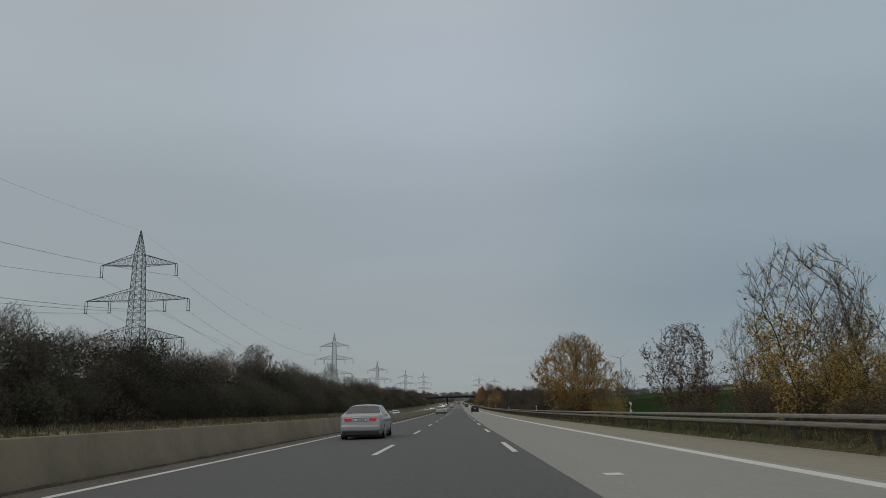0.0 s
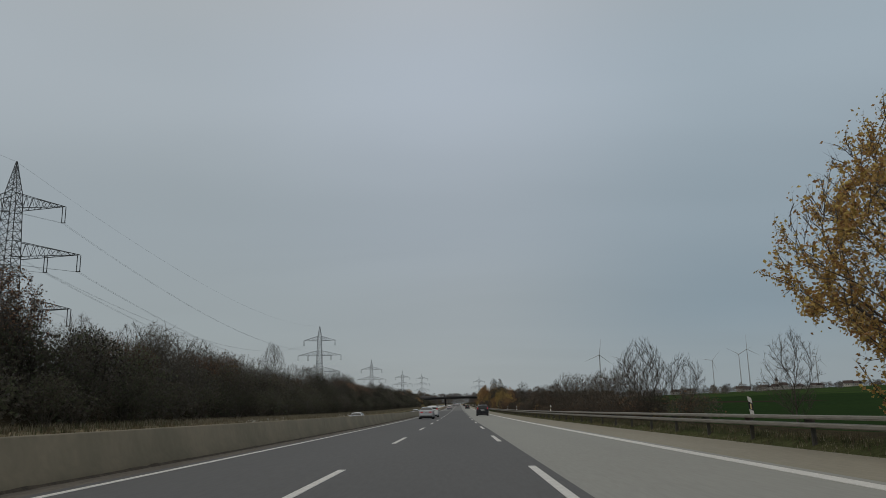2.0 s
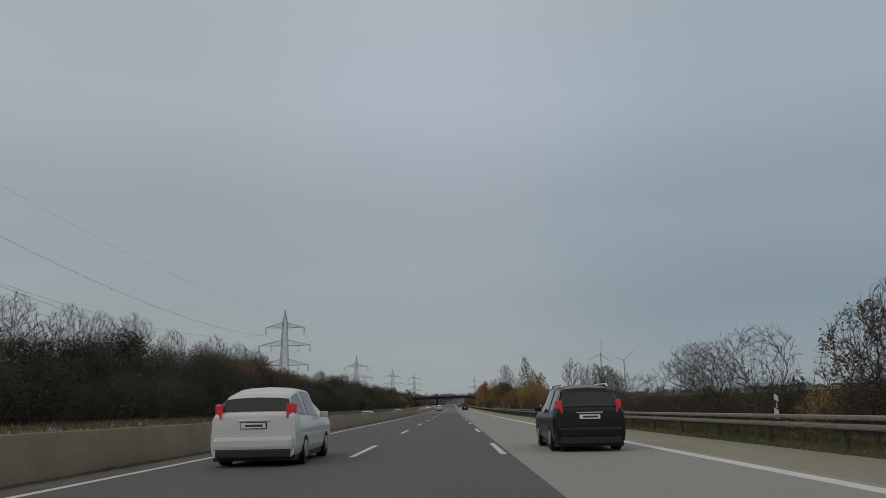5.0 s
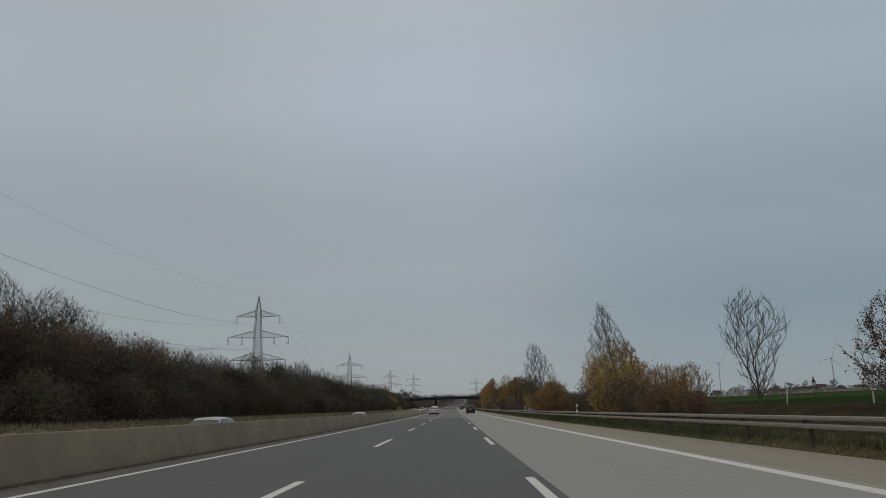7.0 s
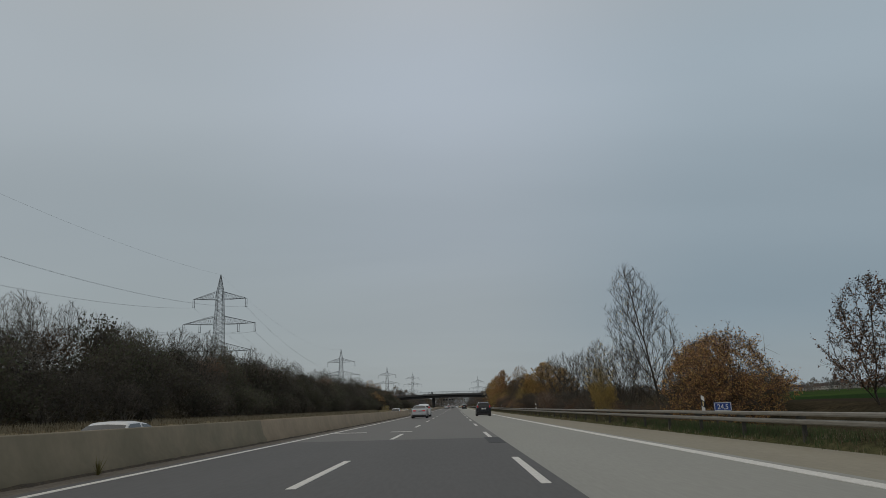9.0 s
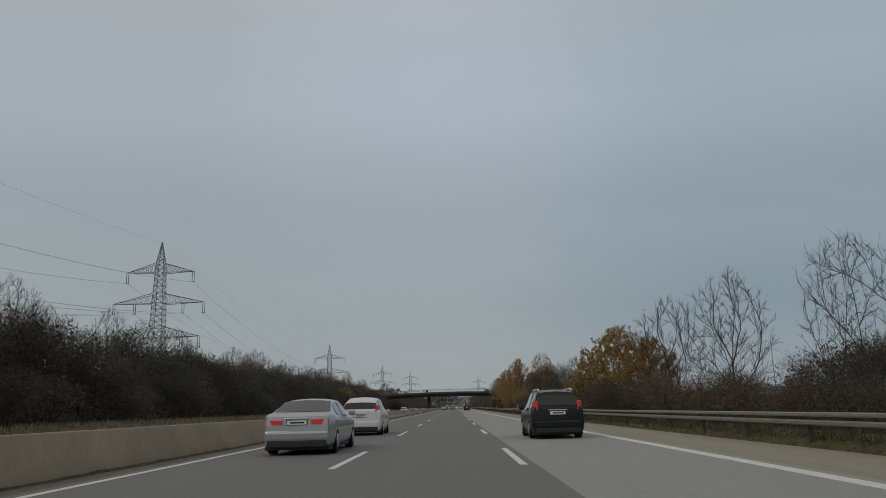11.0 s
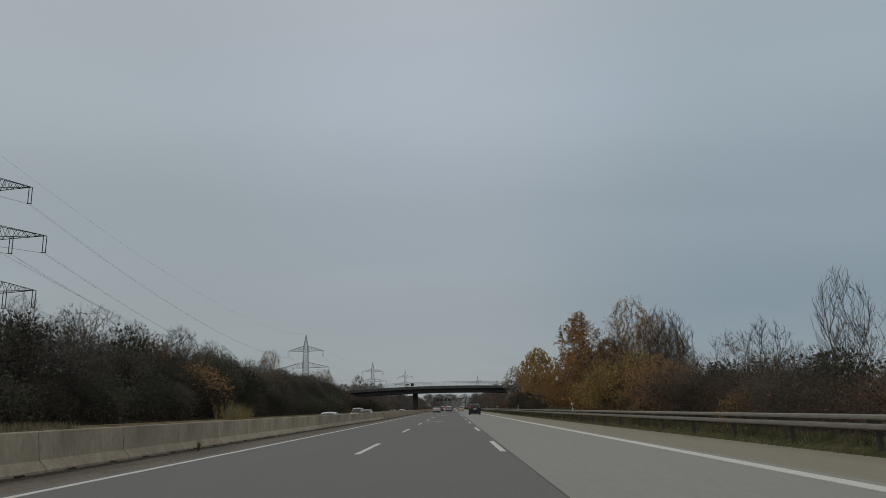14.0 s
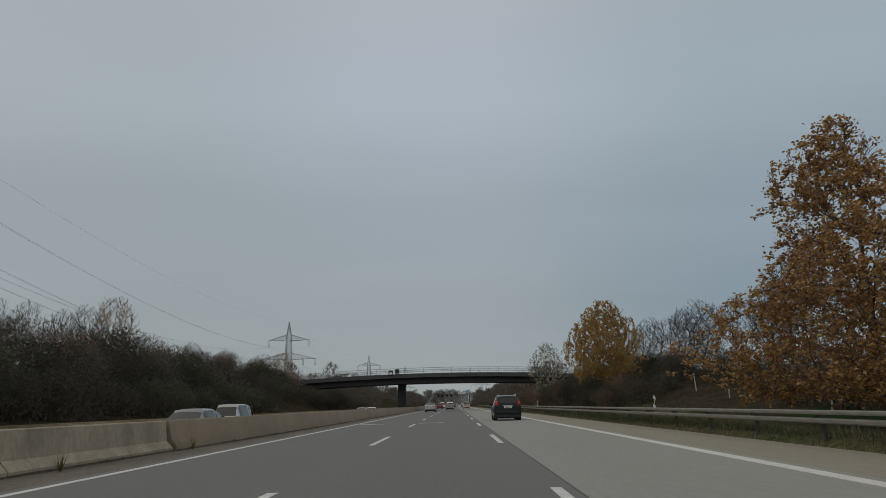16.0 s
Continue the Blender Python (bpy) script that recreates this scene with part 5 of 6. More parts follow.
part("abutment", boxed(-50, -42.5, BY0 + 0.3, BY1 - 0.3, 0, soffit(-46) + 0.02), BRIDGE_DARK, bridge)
railpost = None
for y in (BY0 + 0.05, BY1 - 0.05):
    for i in range(40):
        x = -49 + 76 * i / 39
        if railpost is None:
            ob = part("railing_post", boxed(-0.025, 0.025, -0.025, 0.025, 0, 1.15), RAILING, bridge)
            railpost = ob.data
        else:
            ob = new("railing_post", railpost)
            ob.parent = bridge
        ob.location = (x, y, soffit(x) + 1.9)
    for h, r in ((3.1, 0.04), (2.78, 0.018), (2.4, 0.018)):
        bm = bmesh.new()
        for i in range(26):
            x0, x1 = -49 + 76 * i / 26, -49 + 76 * (i + 1) / 26
            beam(bm, (x0, y, soffit(x0) + h), (x1, y, soffit(x1) + h), r, 5)
        part("handrail", bm, RAILING, bridge)

for x, label, mat in ((-12.9, "small traffic signal box with a pale face on the bridge railing", WHITE), (-11.55, "square black traffic signal box on the bridge railing", BLACK)):
    sig = thing("signal_box", label, "traffic signal", (x, BY0 - 0.25, 7.35 if mat is WHITE else 7.6))
    part("housing", boxed(-0.45, 0.45, -0.15, 0.08, 0.0, 0.9, 0.05), BLACK, sig)
    part("face", boxed(-0.34, 0.34, -0.175, -0.152, 0.1, 0.8 if mat is BLACK else 0.55, 0.01), mat, sig)
    part("bracket", boxed(-0.06, 0.06, 0.082, 0.2, 0.0, 1.0), RAILING, sig)

# ---- sign gantry beyond the bridge ----
gantry = thing("sign_gantry", "steel gantry with square black lane signals over the motorway", "gantry", (0, 1020, 0))
for x in (-12.4, 9.4):
    part("leg", boxed(x - 0.25, x + 0.25, -0.25, 0.25, -0.3, 7.4, 0.04), POST_STEEL, gantry)
bm = bmesh.new()
for z in (6.6, 7.6):
    for y in (-0.5, 0.5):
        beam(bm, (-12.4, y, z), (9.4, y, z), 0.07)
for i in range(14):
    x = -12.3 + i * 1.5
    beam(bm, (x, -0.5, 6.6), (x + 0.75, -0.5, 7.6), 0.05)
    beam(bm, (x + 0.75, -0.5, 7.6), (x + 1.5, -0.5, 6.6), 0.05)
part("truss", bm, POST_STEEL, gantry)
for x in (-10.0, -7.4, -4.6, -2.0):
    part("lane_signal", boxed(x - 0.8, x + 0.8, -0.9, -0.6, 6.2, 7.8, 0.05), BLACK, gantry, "square black lane signal")


# ---- overhead power line ----
def lattice(bm, z0, z1, w0, w1, panels, r):
    for i in range(panels):
        a, b = i / panels, (i + 1) / panels
        za, zb = z0 + (z1 - z0) * a, z0 + (z1 - z0) * b
        wa, wb = (w0 + (w1 - w0) * a) / 2, (w0 + (w1 - w0) * b) / 2
        ca = [(-wa, -wa, za), (wa, -wa, za), (wa, wa, za), (-wa, wa, za)]
        cb = [(-wb, -wb, zb), (wb, -wb, zb), (wb, wb, zb), (-wb, wb, zb)]
        for k in range(4):
            beam(bm, ca[k], cb[k], r * 1.5)
            beam(bm, ca[k], cb[(k + 1) % 4], r)
            beam(bm, ca[(k + 1) % 4], cb[k], r)
            beam(bm, ca[k], ca[(k + 1) % 4], r)


ARMS = ((43.2, 11.4, 2.8, 3.4, (11.2,)), (32.6, 15.4, 3.5, 3.6, (15.2, 8.2)), (21.2, 14.2, 4.3, 3.8, (14.0, 8.0)))


def pylon_tower(at, scale):
    top = thing("pylon", "tall grey steel lattice pylon with three crossarms", "pylon", at, 0, "pylons of the power line")
    bm = bmesh.new()
    lattice(bm, -2.0, 21.2, 6.6, 4.3, 7, 0.07)
    lattice(bm, 21.2, 46.6, 4.3, 2.5, 13, 0.06)
    lattice(bm, 46.6, 54.0, 2.5, 0.15, 6, 0.05)
    part("mast", bm, PYLON_STEEL, top)
    for z, reach, body, rise, hangs in ARMS:
        for side in (-1, 1):
            bm = bmesh.new()
            tip = (side * reach, 0, z + 0.35)
            n = 7
            for y in (-1, 1):
                low, high = (side * body / 2, y * body / 2, z), (side * body / 2 * 0.92, y * body / 2 * 0.92, z + rise)
                beam(bm, low, tip, 0.09)
                beam(bm, high, tip, 0.09)
                for i in range(n):
                    f, g = i / n, (i + 0.5) / n
                    p = Vector(low).lerp(Vector(tip), f)
                    q = Vector(high).lerp(Vector(tip), g)
                    beam(bm, p, q, 0.05)
                    beam(bm, q, Vector(low).lerp(Vector(tip), (i + 1) / n), 0.05)
            for i in range(1, n):
                f = i / n
                beam(bm, Vector((side * body / 2, -body / 2, z)).lerp(Vector(tip), f), Vector((side * body / 2, body / 2, z)).lerp(Vector(tip), f), 0.04)
            arm = part("crossarm", bm, PYLON_STEEL, top)
            for h in hangs:
                bm = bmesh.new()
                for dx in (-0.35, 0.35):
                    beam(bm, (side * h + dx, 0, z + 0.3), (side * h + dx, 0, z - 3.2), 0.09, 5)
                beam(bm, (side * h - 0.5, 0, z - 3.2), (side * h + 0.5, 0, z - 3.2), 0.09, 5)
                part("insulator", bm, PYLON_STEEL, arm)
    top.scale = (scale, scale, scale)
    return top


PYLONS = [(-88.0, -190.0, 1.8, 1.0), (-94.1, 225.0, 1.6, 1.0), (-102.0, 631.0, 5.9, 1.035), (-112.1, 1059.0, -3.0, 1.2), (-99.3, 1433.0, 2.0, 1.15), (-86.8, 1895.0, 12.0, 1.22)]
tower = pylon_tower(PYLONS[0][:3], PYLONS[0][3])
for x, y, z, s in PYLONS[1:]:
    copy_thing(tower, pose(x, y, z)).scale = (s, s, s)
# far pylons of another line, beyond the wood
for x, y, s in ((58.0, 2200.0, 1.38), (104.0, 2240.0, 1.28)):
    copy_thing(tower, pose(x, y, lift(y))).scale = (s, s, s)
ends = [(0.0, 54.0)]
for z, reach, body, rise, hangs in ARMS:
    for h in hangs:
        ends += [(-h, z - 3.3), (h, z - 3.3)]
for (xa, ya, za, sa), (xb, yb, zb, sb) in zip(PYLONS[:5], PYLONS[1:6]):
    for dx, h in ends:
        a, b = Vector((xa + dx * sa, ya, za + h * sa)), Vector((xb + dx * sb, yb, zb + h * sb))
        sag = 0.031 * (b - a).length * (0.75 if dx == 0 else 1.0)
        path, twin = [], []
        for i in range(31):
            f = i / 30
            p = a.lerp(b, f)
            p.z -= 4 * sag * f * (1 - f)
            path.append((p - Vector((0.2, 0, 0)), 0.022))
            twin.append((p + Vector((0.2, 0, 0)), 0.022))
        v, f = tubes([path] if dx == 0 else [path, twin], 3)
        tagged(mesh_part("power_cable", v, f, WIRE, None), "thin grey overhead power cable sagging between pylons", "power cable", "cables of the power line")


# ---- wind turbines ----
TURBINE = plain("white_turbine_paint", (0.42, 0.44, 0.46), 0.5)


def wind_turbine(at, hub, rotor, spin, turn):
    top = thing("wind_turbine", "white three-bladed wind turbine far across the fields", "wind turbine", at, turn, "wind turbines")
    bm = bmesh.new()
    rings = []
    for z, r in ((-3, 2.6), (hub * 0.5, 1.9), (hub, 1.3)):
        rings.append([bm.verts.new((r * math.cos(k * 0.6283), r * math.sin(k * 0.6283), z)) for k in range(10)])
    for a, b in zip(rings, rings[1:]):
        for k in range(10):
            bm.faces.new((a[k], a[(k + 1) % 10], b[(k + 1) % 10], b[k]))
    bm.faces.new(rings[-1])
    part("tower", bm, TURBINE, top)
    part("nacelle", boxed(-1.8, 1.8, -3, 7, hub - 1.5, hub + 2.2, 0.8), TURBINE, top)
    for i in range(3):
        bm = bmesh.new()
        rows = []
        for u, c, t in ((0.0, 0.9, 0.9), (0.12, 2.0, 0.6), (0.3, 1.7, 0.4), (0.7, 0.95, 0.2), (1.0, 0.2, 0.06)):
            rows.append([bm.verts.new((x, y - 4, u * rotor)) for x, y in ((-c * 0.4, 0), (0, -t), (c * 0.6, 0), (0, t))])
        for a, b in zip(rows, rows[1:]):
            for k in range(4):
                bm.faces.new((a[k], a[(k + 1) % 4], b[(k + 1) % 4], b[k]))
        bm.faces.new(rows[-1])
        ob = part("blade", bm, TURBINE, top)
        ob.matrix_basis = pose(0, 0, hub, 0, spin + 120 * i, 0)
    part("hub", boxed(-1.4, 1.4, -5.6, -3.05, hub - 1.4, hub + 1.4, 0.7), TURBINE, top)
    return top


for x, y, hub_z, rotor, spin in ((396, 2200, 129, 46, 8), (625, 2950, 154, 56, 48), (1305, 4000, 196, 66, 40), (1223, 3400, 190, 66, 60), (1222, 3300, 205, 66, 0), (1366, 3000, 153, 54, 20)):
    z = ground_z(x, y)
    wind_turbine((x, y, z), hub_z - z, rotor, spin, -14)

# ---- village across the fields ----
ROOF_DARK = material("dark_roof_tiles", (0.075, 0.055, 0.05), 0.8, vary=0.2, scale=0.5, fine=4, bump=0.2, objvar=0.2)
HOUSE_WALL = material("rendered_house_wall", (0.42, 0.4, 0.37), 0.85, vary=0.15, scale=0.3, fine=4, bump=0.1, objvar=0.35)
PANE = plain("dark_window_pane", (0.03, 0.035, 0.04), 0.15)


def house(at, wx, wy, wall, roof, turn, label):
    top = thing("house", label, "house", at, turn, "village houses")
    part("wall", boxed(-wx / 2, wx / 2, -wy / 2, wy / 2, -1, wall), HOUSE_WALL, top)
    bm = bmesh.new()
    vs = [bm.verts.new(p) for p in ((-wx / 2 - 0.4, -wy / 2 - 0.5, wall), (wx / 2 + 0.4, -wy / 2 - 0.5, wall), (wx / 2 + 0.4, wy / 2 + 0.5, wall), (-wx / 2 - 0.4, wy / 2 + 0.5, wall), (-wx / 2 - 0.4, 0, wall + roof), (wx / 2 + 0.4, 0, wall + roof))]
    for q in ((0, 1, 5, 4), (2, 3, 4, 5), (1, 2, 5), (3, 0, 4), (3, 2, 1, 0)):
        bm.faces.new([vs[i] for i in q])
    part("roof", bm, ROOF_DARK, top)
    part("chimney", boxed(wx * 0.2 - 0.4, wx * 0.2 + 0.4, -0.4, 0.4, wall + roof * 0.6, wall + roof + 0.9), HOUSE_WALL, top)
    for i in range(3):
        x = (i - 1) * wx * 0.3
        part("window", boxed(x - 0.55, x + 0.55, -wy / 2 - 0.06, -wy / 2 - 0.01, wall * 0.5, wall * 0.5 + 1.4), PANE, top)
    return top


rng = random.Random(31)
for x, y in ((372, 1400), (402, 1410), (496, 1430), (514, 1450), (536, 1440), (545, 1460), (561, 1440), (610, 1450), (632, 1440), (650, 1455), (690, 1440), (716, 1460), (525, 1390), (672, 1400)):
    house((x, y, ground_z(x, y)), rng.uniform(10, 16), rng.uniform(8, 10), rng.uniform(3.5, 6), rng.uniform(3.5, 5), rng.uniform(-70, 70), "village house with pale walls and a dark tiled roof")
for x, y in ((585, 1420), (618, 1425)):
    hall = thing("farm_hall", "long low white farm hall at the village edge", "barn", (x, y, ground_z(x, y)), -8)
    part("wall", boxed(-13, 13, -6, 6, -2, 3.6), HOUSE_WALL, hall)
    part("roof", boxed(-13.4, 13.4, -6.4, 6.4, 3.605, 4.2, 0.1), ROOF_DARK, hall)
church = thing("church", "small village church with a pointed dark spire", "church", (577, 1470, ground_z(577, 1470)))
part("nave", boxed(2.6, 18, -5, 5, -1, 8), HOUSE_WALL, church)
part("tower", boxed(-2.5, 2.5, -2.5, 2.5, -1, 16), HOUSE_WALL, church)
bm = bmesh.new()
base = [bm.verts.new(p) for p in ((-2.9, -2.9, 16), (2.9, -2.9, 16), (2.9, 2.9, 16), (-2.9, 2.9, 16))]
mid = [bm.verts.new(p) for p in ((-1.3, -1.3, 19.5), (1.3, -1.3, 19.5), (1.3, 1.3, 19.5), (-1.3, 1.3, 19.5))]
tip = bm.verts.new((0, 0, 27))
for k in range(4):
    bm.faces.new((base[k], base[(k + 1) % 4], mid[(k + 1) % 4], mid[k]))
    bm.faces.new((mid[k], mid[(k + 1) % 4], tip))
part("spire", bm, ROOF_DARK, church)
bm = bmesh.new()
vs = [bm.verts.new(p) for p in ((2.6, -5.5, 8), (18.4, -5.5, 8), (18.4, 5.5, 8), (2.6, 5.5, 8), (2.6, 0, 13), (18.4, 0, 13))]
for q in ((0, 1, 5, 4), (2, 3, 4, 5), (1, 2, 5), (3, 0, 4)):
    bm.faces.new([vs[i] for i in q])
part("nave_roof", bm, ROOF_DARK, church)


# ---- vehicles ----
GLASS = plain("tinted_car_glass", (0.02, 0.024, 0.026), 0.06, 0.0, 0.15)
GLASS.node_tree.nodes["Principled BSDF"].inputs["Specular IOR Level"].default_value = 0.5
TYRE = material("black_tyre_rubber", (0.018, 0.018, 0.018), 0.85, vary=0.2, scale=8, fine=50, bump=0.1)
RIM = plain("alloy_rim", (0.4, 0.41, 0.42), 0.3, 0.8)
TAIL = glow("red_tail_light", (0.45, 0.035, 0.04), 0.25)
HEAD = glow("white_headlight", (0.95, 0.95, 0.9), 2.0)
UNLIT = plain("unlit_tail_light", (0.2, 0.02, 0.02), 0.3)
TRIM = plain("black_bumper_trim", (0.02, 0.02, 0.021), 0.6)
PLATE = plain("white_number_plate", (0.78, 0.78, 0.76), 0.5)
INK = plain("dark_plate_ink", (0.04, 0.04, 0.045), 0.6)
CHROME = plain("chrome_strip", (0.8, 0.8, 0.81), 0.35, 0.6)


def paint(name, color, metal=0.3):
    m = plain(name, color, 0.32, metal, 0.6)
    return m


# side outline: y along the car, belt height, roof height
SHAPES = {
    "sedan": (1.86, ((-2.45, 0.72, 0.74), (-2.42, 0.96, 0.98), (-2.25, 1.03, 1.06), (-1.72, 1.02, 1.1), (-0.95, 1.0, 1.4), (-0.3, 0.98, 1.46), (0.45, 0.97, 1.44), (1.35, 0.96, 1.04), (2.1, 0.86, 0.9), (2.4, 0.72, 0.74), (2.46, 0.5, 0.52))),
    "hatch": (1.8, ((-2.1, 0.75, 0.77), (-2.08, 0.98, 1.0), (-1.95, 1.02, 1.06), (-1.55, 1.0, 1.42), (-0.7, 0.98, 1.5), (0.3, 0.96, 1.47), (1.2, 0.96, 1.04), (1.85, 0.84, 0.88), (2.08, 0.7, 0.72), (2.13, 0.5, 0.52))),
    "mpv": (1.82, ((-2.2, 0.8, 0.82), (-2.18, 1.0, 1.03), (-2.14, 1.04, 1.1), (-1.88, 1.03, 1.57), (-0.9, 1.0, 1.66), (0.2, 0.98, 1.63), (1.25, 0.98, 1.1), (1.95, 0.9, 0.94), (2.2, 0.72, 0.74), (2.25, 0.5, 0.52))),
    "van": (1.92, ((-2.5, 0.9, 0.92), (-2.49, 1.15, 1.18), (-2.46, 1.18, 1.22), (-2.36, 1.17, 1.84), (-1.2, 1.15, 1.95), (0.6, 1.12, 1.93), (1.55, 1.1, 1.2), (2.15, 0.95, 1.0), (2.42, 0.8, 0.82), (2.48, 0.55, 0.57))),
    "suv": (1.88, ((-2.25, 0.85, 0.87), (-2.23, 1.05, 1.08), (-2.15, 1.1, 1.15), (-1.85, 1.08, 1.52), (-0.9, 1.05, 1.68), (0.2, 1.03, 1.65), (1.2, 1.02, 1.12), (1.95, 0.94, 0.98), (2.2, 0.78, 0.8), (2.26, 0.55, 0.57))),
}


def section(w, y, belt, roof):
    """Half of a cross-section, from the sill to the roof's middle."""
    nose = 0.88 if abs(y) > 2.3 else (0.955 if abs(y) > 2.05 else 1.0)
    h = w / 2 * nose
    k = max(0.0, min(1.0, (roof - belt) / 0.45))
    top = h * (0.92 - 0.2 * k)
    return [(h * 0.88, y, 0.2), (h * 0.965, y, 0.28), (h, y, 0.46), (h, y, min(0.66, belt - 0.08)), (h * 0.985, y, belt - 0.06), (h * 0.945, y, belt),
            (top, y, roof - 0.085 * k), (top * 0.93, y, roof - 0.035 * k), (top * 0.62, y, roof - 0.004 * k), (0.0, y, roof + 0.016 * k)]


def lens(side, inner, outer, y, z0, z1, slope):
    """A lamp glass, lower towards the middle of the car, its corners rounded."""
    bm = bmesh.new()
    rows = []
    for d, g in ((0.12, 1.0), (-0.035, 1.0), (-0.055, 0.9)):
        c = (z0 + z1) / 2
        pts = ((inner, z0 + slope), (outer, z0), (outer + 0.01, z1 - 0.02), (outer - 0.03, z1), (inner, z1 - slope * 0.4))
        rows.append([bm.verts.new((side * (inner + (x - inner) * g), y + d + (0.1 if x > outer - 0.04 else 0.0), c + (z - c) * g)) for x, z in pts])
    for a, b in zip(rows, rows[1:]):
        for k in range(5):
            bm.faces.new((a[k], a[(k + 1) % 5], b[(k + 1) % 5], b[k]))
    bm.faces.new(rows[-1])
    bmesh.ops.recalc_face_normals(bm, faces=bm.faces)
    return bm


def car(kind, name, label, category, mat, at, turn=0.0, lights=True, rack=False):
    w, stations = SHAPES[kind]
    top = thing(name, label, category, at, turn, "cars on the motorway")
    fine = []
    for (ya, ba, ra), (yb, bb, rb) in zip(stations, stations[1:]):
        for i in range(4):
            g = i / 4
            fine.append((ya + (yb - ya) * g, ba + (bb - ba) * g, ra + (rb - ra) * g))
    fine.append(stations[-1])
    rings = []
    for st in fine:
        half = section(w, *st)
        rings.append(half + [(-x, y, z) for x, y, z in half[-2::-1]])
    n = len(rings[0])
    verts = [p for ring in rings for p in ring]
    faces = []
    for i in range(len(rings) - 1):
        faces += [(i * n + k, i * n + k + 1, (i + 1) * n + k + 1, (i + 1) * n + k) for k in range(n - 1)]
        faces.append((i * n + n - 1, i * n, (i + 1) * n, (i + 1) * n + n - 1))
    faces += [tuple(range(n - 1, -1, -1)), tuple((len(rings) - 1) * n + k for k in range(n))]
    body = mesh_part("body", verts, faces, mat, top)
    for p in body.data.polygons:
        p.use_smooth = len(p.vertices) == 4
    body.data.set_sharp_from_angle(angle=radians(48))
    tall = [i for i, s in enumerate(stations) if s[2] - s[1] > 0.3]
    first, last = 4 * tall[0], 4 * tall[-1]

    def pane(pname, i0, i1, k0, k1, proud):
        """Glass over a patch of the shell, just proud of it."""
        v, f = [], []
        for i in range(i0, i1 + 1):
            for k in range(k0, k1 + 1):
                v.append(Vector(rings[i][k]) + Vector(proud))
        m = k1 - k0 + 1
        for i in range(i1 - i0):
            f += [(i * m + k, i * m + k + 1, (i + 1) * m + k + 1, (i + 1) * m + k) for k in range(m - 1)]
        ob = mesh_part(pname, v, f, GLASS, top)
        for p in ob.data.polygons:
            p.use_smooth = True

    pane("rear_window", first - 4, first - (0 if kind in ("sedan", "hatch") else 1), 7, n - 8, (0, -0.012, 0.012))
    pane("windscreen", last + 1, last + 4, 7, n - 8, (0, 0.012, 0.012))
    middle = (first + last) // 2
    for side, k0 in ((1, 5), (-1, n - 7)):
        pane("side_window", first - 2, middle - 1, k0, k0 + 1, (side * 0.012, 0, 0.004))
        pane("side_window", middle, last + 1, k0, k0 + 1, (side * 0.012, 0, 0.004))
        y = stations[tall[-1]][0] + 0.35
        part("mirror", boxed(*sorted((side * (w / 2 - 0.02), side * (w / 2 + 0.17))), y - 0.06, y + 0.06, 0.98, 1.12, 0.03), mat, top)
        y0 = stations[1][0]
        zt = stations[1][1] - 0.03
        if kind in ("sedan", "hatch"):
            part("tail_light", lens(side, w * 0.2, w * 0.44, stations[0][0] - 0.012, zt - 0.18, zt - 0.01, 0.05), TAIL if lights else UNLIT, top, "red tail light")
        else:
            part("tail_light", lens(side, w * 0.37, w * 0.452, y0 + 0.02, zt - 0.05, zt + 0.3, 0.03), TAIL if lights else UNLIT, top, "red tail light")
        y1 = stations[-2][0]
        part("headlight", boxed(*sorted((side * w * 0.28, side * w * 0.43)), y1 - 0.14, y1 + 0.04, 0.6, 0.74, 0.03), HEAD, top, "lit white headlight")
        for wy in (stations[0][0] + 0.92, stations[-1][0] - 0.88):
            wheel = new("wheel")
            wheel.parent = top
            wheel.location = (side * (w / 2 - 0.115), wy, 0.33)
            bm = bmesh.new()
            bmesh.ops.create_cone(bm, cap_ends=True, segments=20, radius1=0.33, radius2=0.33, depth=0.24, matrix=pose(0, 0, 0, 0, 90, 0))
            bmesh.ops.bevel(bm, geom=[e for e in bm.edges if len(e.link_faces) == 2 and any(len(f.verts) > 4 for f in e.link_faces)], offset=0.03, segments=2, affect="EDGES")
            part("tyre", bm, TYRE, wheel)
            bm = bmesh.new()
            bmesh.ops.create_cone(bm, cap_ends=True, segments=14, radius1=0.21, radius2=0.17, depth=0.05, matrix=pose(side * 0.115, 0, 0, 0, 90 * side, 0))
            part("rim", bm, RIM, wheel, "alloy rim")
    y0, y1 = stations[0][0], stations[-1][0]
    part("rear_bumper", boxed(-w * 0.45, w * 0.45, y0 - 0.07, y0 + 0.25, 0.36, 0.62, 0.07), mat, top)
    part("diffuser", boxed(-w * 0.42, w * 0.42, y0 - 0.05, y0 + 0.2, 0.2, 0.375, 0.03), TRIM, top, "black lower bumper trim")
    part("front_bumper", boxed(-w * 0.44, w * 0.44, y1 - 0.25, y1 + 0.05, 0.28, 0.5, 0.06), mat, top)
    part("grille", boxed(-w * 0.22, w * 0.22, y1 - 0.1, y1 + 0.06, 0.52, 0.66, 0.02), TRIM, top, "black grille")
    zp = 0.83 if kind in ("sedan", "hatch") else 0.86
    part("plate_recess", boxed(-0.28, 0.28, stations[0][0] - 0.012, stations[0][0] + 0.03, zp - 0.07, zp + 0.07, 0.01), TRIM, top, "dark recess round the plate")
    plate = part("number_plate", boxed(-0.26, 0.26, stations[0][0] - 0.03, stations[0][0] - 0.014, zp - 0.055, zp + 0.055, 0.004), PLATE, top, "white number plate")
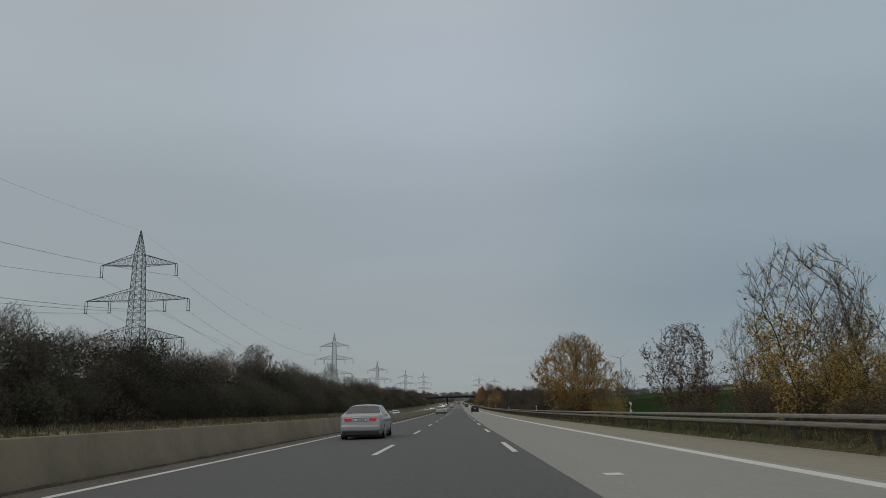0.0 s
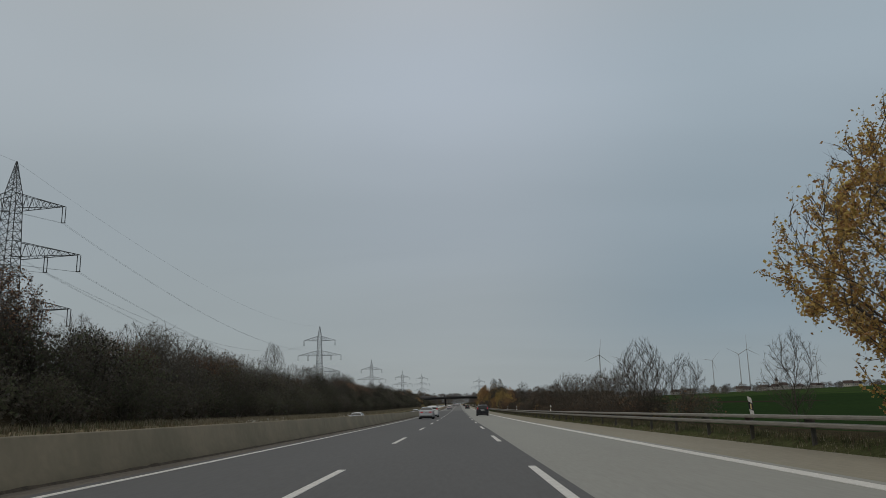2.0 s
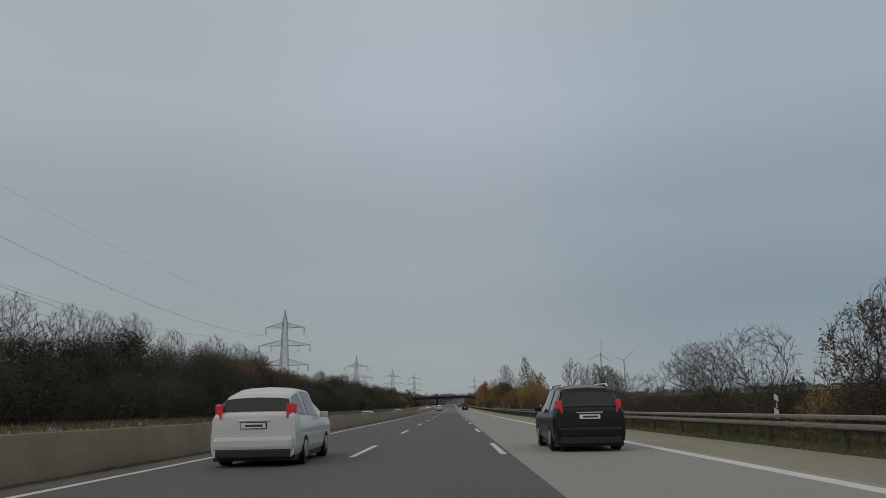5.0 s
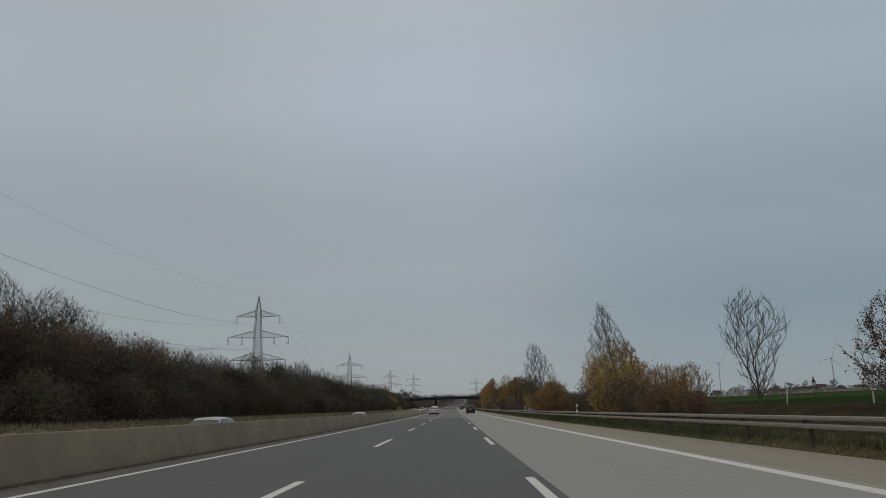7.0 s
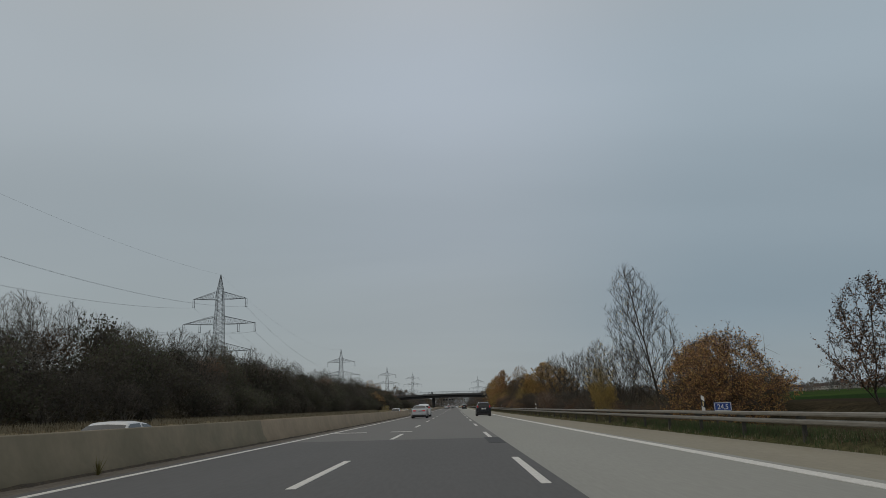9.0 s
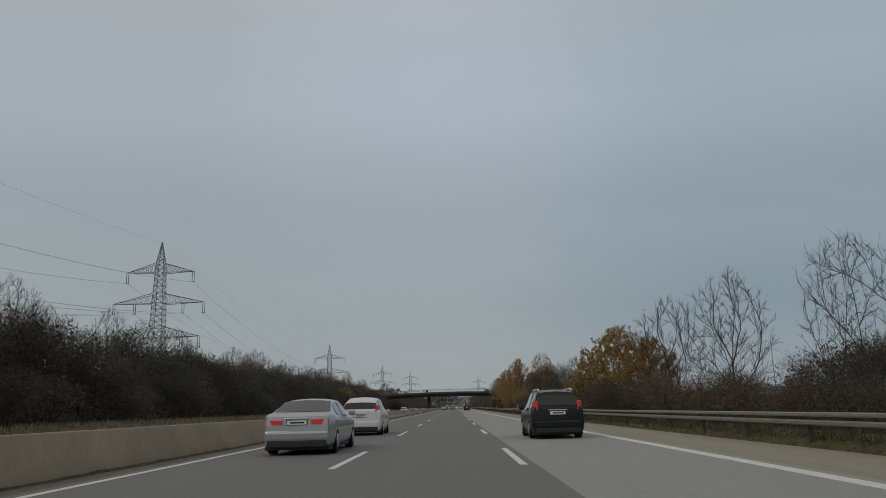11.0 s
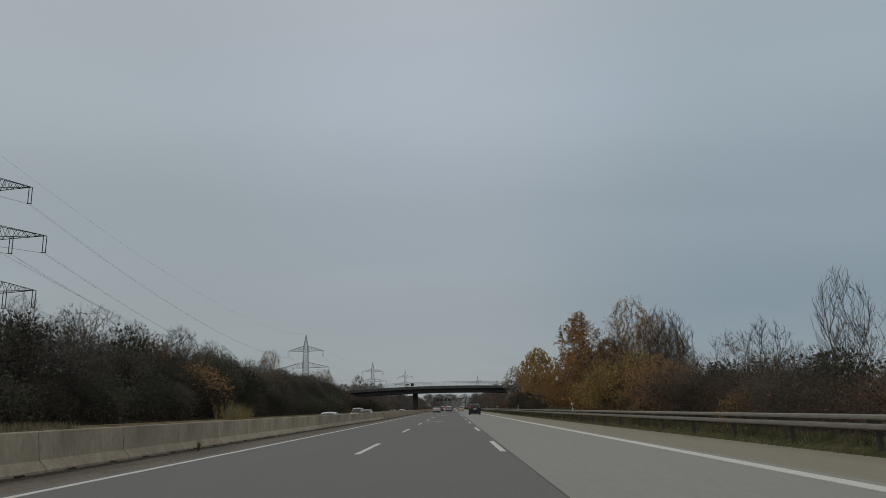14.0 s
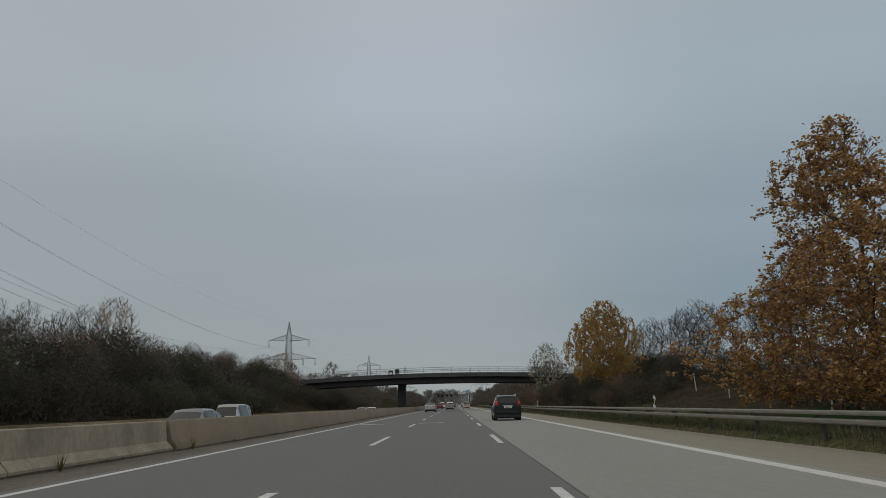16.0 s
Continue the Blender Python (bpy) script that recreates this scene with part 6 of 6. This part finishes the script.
    part("plate_bar", boxed(-0.17, 0.2, stations[0][0] - 0.034, stations[0][0] - 0.029, zp - 0.022, zp + 0.022), INK, plate)
    part("trunk_strip", boxed(-0.33, 0.33, stations[0][0] - 0.024, stations[0][0] + 0.02, zp + 0.09, zp + 0.115, 0.006), CHROME, top, "chrome strip")
    part("underside", boxed(-w * 0.46, w * 0.46, y0 + 0.12, y1 - 0.12, 0.13, 0.23), TRIM, top)
    if rack:
        for side in (1, -1):
            x = side * w * 0.315
            z = stations[4][2]
            bm = bmesh.new()
            for (xa, ya, za), (xb, yb, zb) in (((x, -1.75, z - 0.06), (x, -1.6, z + 0.015)), ((x, -1.6, z + 0.015), (x, 0.1, z + 0.015)), ((x, 0.1, z + 0.015), (x, 0.25, z - 0.06))):
                beam(bm, (xa, ya, za), (xb, yb, zb), 0.025, 6)
            part("roof_rail", bm, CHROME, top, "silver roof rail")
    return top


SILVER = paint("silver_car_paint", (0.44, 0.45, 0.455), 0.6)
NAVY = plain("black_blue_car_paint", (0.004, 0.0045, 0.006), 0.28)
CARWHITE = paint("white_car_paint", (0.66, 0.66, 0.66), 0.0)
CREAM = paint("cream_taxi_paint", (0.52, 0.45, 0.3), 0.0)
RED = paint("dark_red_car_paint", (0.18, 0.03, 0.03), 0.2)
GREY = paint("grey_car_paint", (0.2, 0.21, 0.22), 0.5)

# traffic ahead, in the three lanes
ahead = {}
ahead["van"] = car("mpv", "minivan", "black minivan with silver roof rails and red tail lights", "car", NAVY, (3.75, 597.5, 0), rack=True)
ahead["sedan"] = car("sedan", "sedan", "silver sedan with red tail lights in the outer lane", "car", SILVER, (-3.9, 675.0, 0))
ahead["suv"] = car("suv", "car", "white car with red tail lights in the middle lane", "car", CARWHITE, (-0.9, 719.0, 0))
ahead["taxi"] = car("hatch", "taxi", "cream-coloured estate taxi in the concrete lane", "car", CREAM, (3.3, 752.0, 0))
ahead["red"] = car("hatch", "car", "dark red hatchback in the outer lane", "car", RED, (-4.1, 764.0, 0))
car("van", "van", "white van in the outer lane", "van", CARWHITE, (-4.0, 802.0, 0))
car("hatch", "car", "grey hatchback far ahead", "car", GREY, (3.4, 850.0, 0))
car("sedan", "car", "dark sedan far ahead in the middle lane", "car", NAVY, (-0.4, 890.0, 0))
# more of the traffic, further back on the same lanes
for kind, x, y in (("sedan", -4.1, 41.0), ("sedan", -4.0, 170.0), ("suv", -3.9, 188.0), ("van", 3.75, 191.0), ("sedan", -3.9, 394.0), ("van", 3.75, 400.0), ("suv", -4.0, 408.0)):
    copy_thing(ahead[kind], pose(x, y, 0))
# traffic on the opposite carriageway
car("sedan", "oncoming_car", "white sedan with lit headlights on the opposite carriageway", "car", CARWHITE, (-14.6, 182.0, -0.5), 180, lights=False)
car("hatch", "oncoming_car", "silver hatchback on the opposite carriageway", "car", SILVER, (-11.2, 272.0, -0.5), 180, lights=False)
car("sedan", "oncoming_car", "white car on the opposite carriageway", "car", CARWHITE, (-11.2, 329.0, -0.5), 180, lights=False)
car("suv", "oncoming_car", "silver-white car on the opposite carriageway", "car", SILVER, (-11.2, 451.5, -0.5), 180)
car("sedan", "oncoming_car", "cream sedan on the opposite carriageway", "car", CREAM, (-11.6, 484.0, -0.5), 180, lights=False)
car("hatch", "oncoming_car", "white hatchback on the opposite carriageway", "car", CARWHITE, (-11.2, 546.0, -0.5), 180, lights=False)
car("suv", "oncoming_van", "grey people carrier with lit headlights on the opposite carriageway", "car", GREY, (-11.4, 578.0, -0.5), 180, lights=False)
car("van", "oncoming_van", "silver-grey van with lit headlights on the opposite carriageway", "van", SILVER, (-14.6, 595.0, -0.5), 180, lights=False)
car("hatch", "oncoming_car", "white hatchback on the opposite carriageway", "car", CARWHITE, (-11.3, 650.0, -0.5), 180, lights=False)
car("sedan", "oncoming_car", "silver sedan on the opposite carriageway", "car", SILVER, (-14.8, 668.0, -0.5), 180, lights=False)


# ---- everything follows the road's shallow sag ----
LONG = ("road_lane", "road_shoulder", "road_gutter", "road_opposite", "road_patch", "road_seam", "median_barrier", "barrier_debris", "ground", "verge_grass", "dry_grass", "rough_grass", "seed_heads", "rank_grass", "lush_grass", "slope_grass", "bleached_reeds", "bank_thicket", "verge_thicket", "embankment_thicket", "roadside_wood", "distant_wood", "field_edge_wood")


def settle(ob):
    co = np.empty(len(ob.data.vertices) * 3)
    ob.data.vertices.foreach_get("co", co)
    co = co.reshape(-1, 3)
    co[:, 2] += [lift(y) for y in co[:, 1]]
    ob.data.vertices.foreach_set("co", co.ravel())
    ob.data.update()


for ob in list(scene.objects):
    if ob.parent is not None or ob.type in ("CAMERA", "LIGHT") or ob.name.startswith(("pylon", "power_cable", "wind_turbine")):
        continue
    if ob.name.startswith(LONG):
        settle(ob)
    elif ob.name.startswith(("road_marking", "guardrail", "precast_barrier")):
        for piece in ob.children:
            if piece.name.startswith(("edge_line", "cross_line")):
                settle(piece)
            else:
                y = piece.location.y
                piece.location.z += lift(y)
                piece.rotation_euler.x += math.atan((lift(y + 2) - lift(y)) / 2)
    elif ob.name.startswith("road_bridge"):
        ob.location.z += lift(706)
    else:
        ob.location.z += lift(ob.location.y)
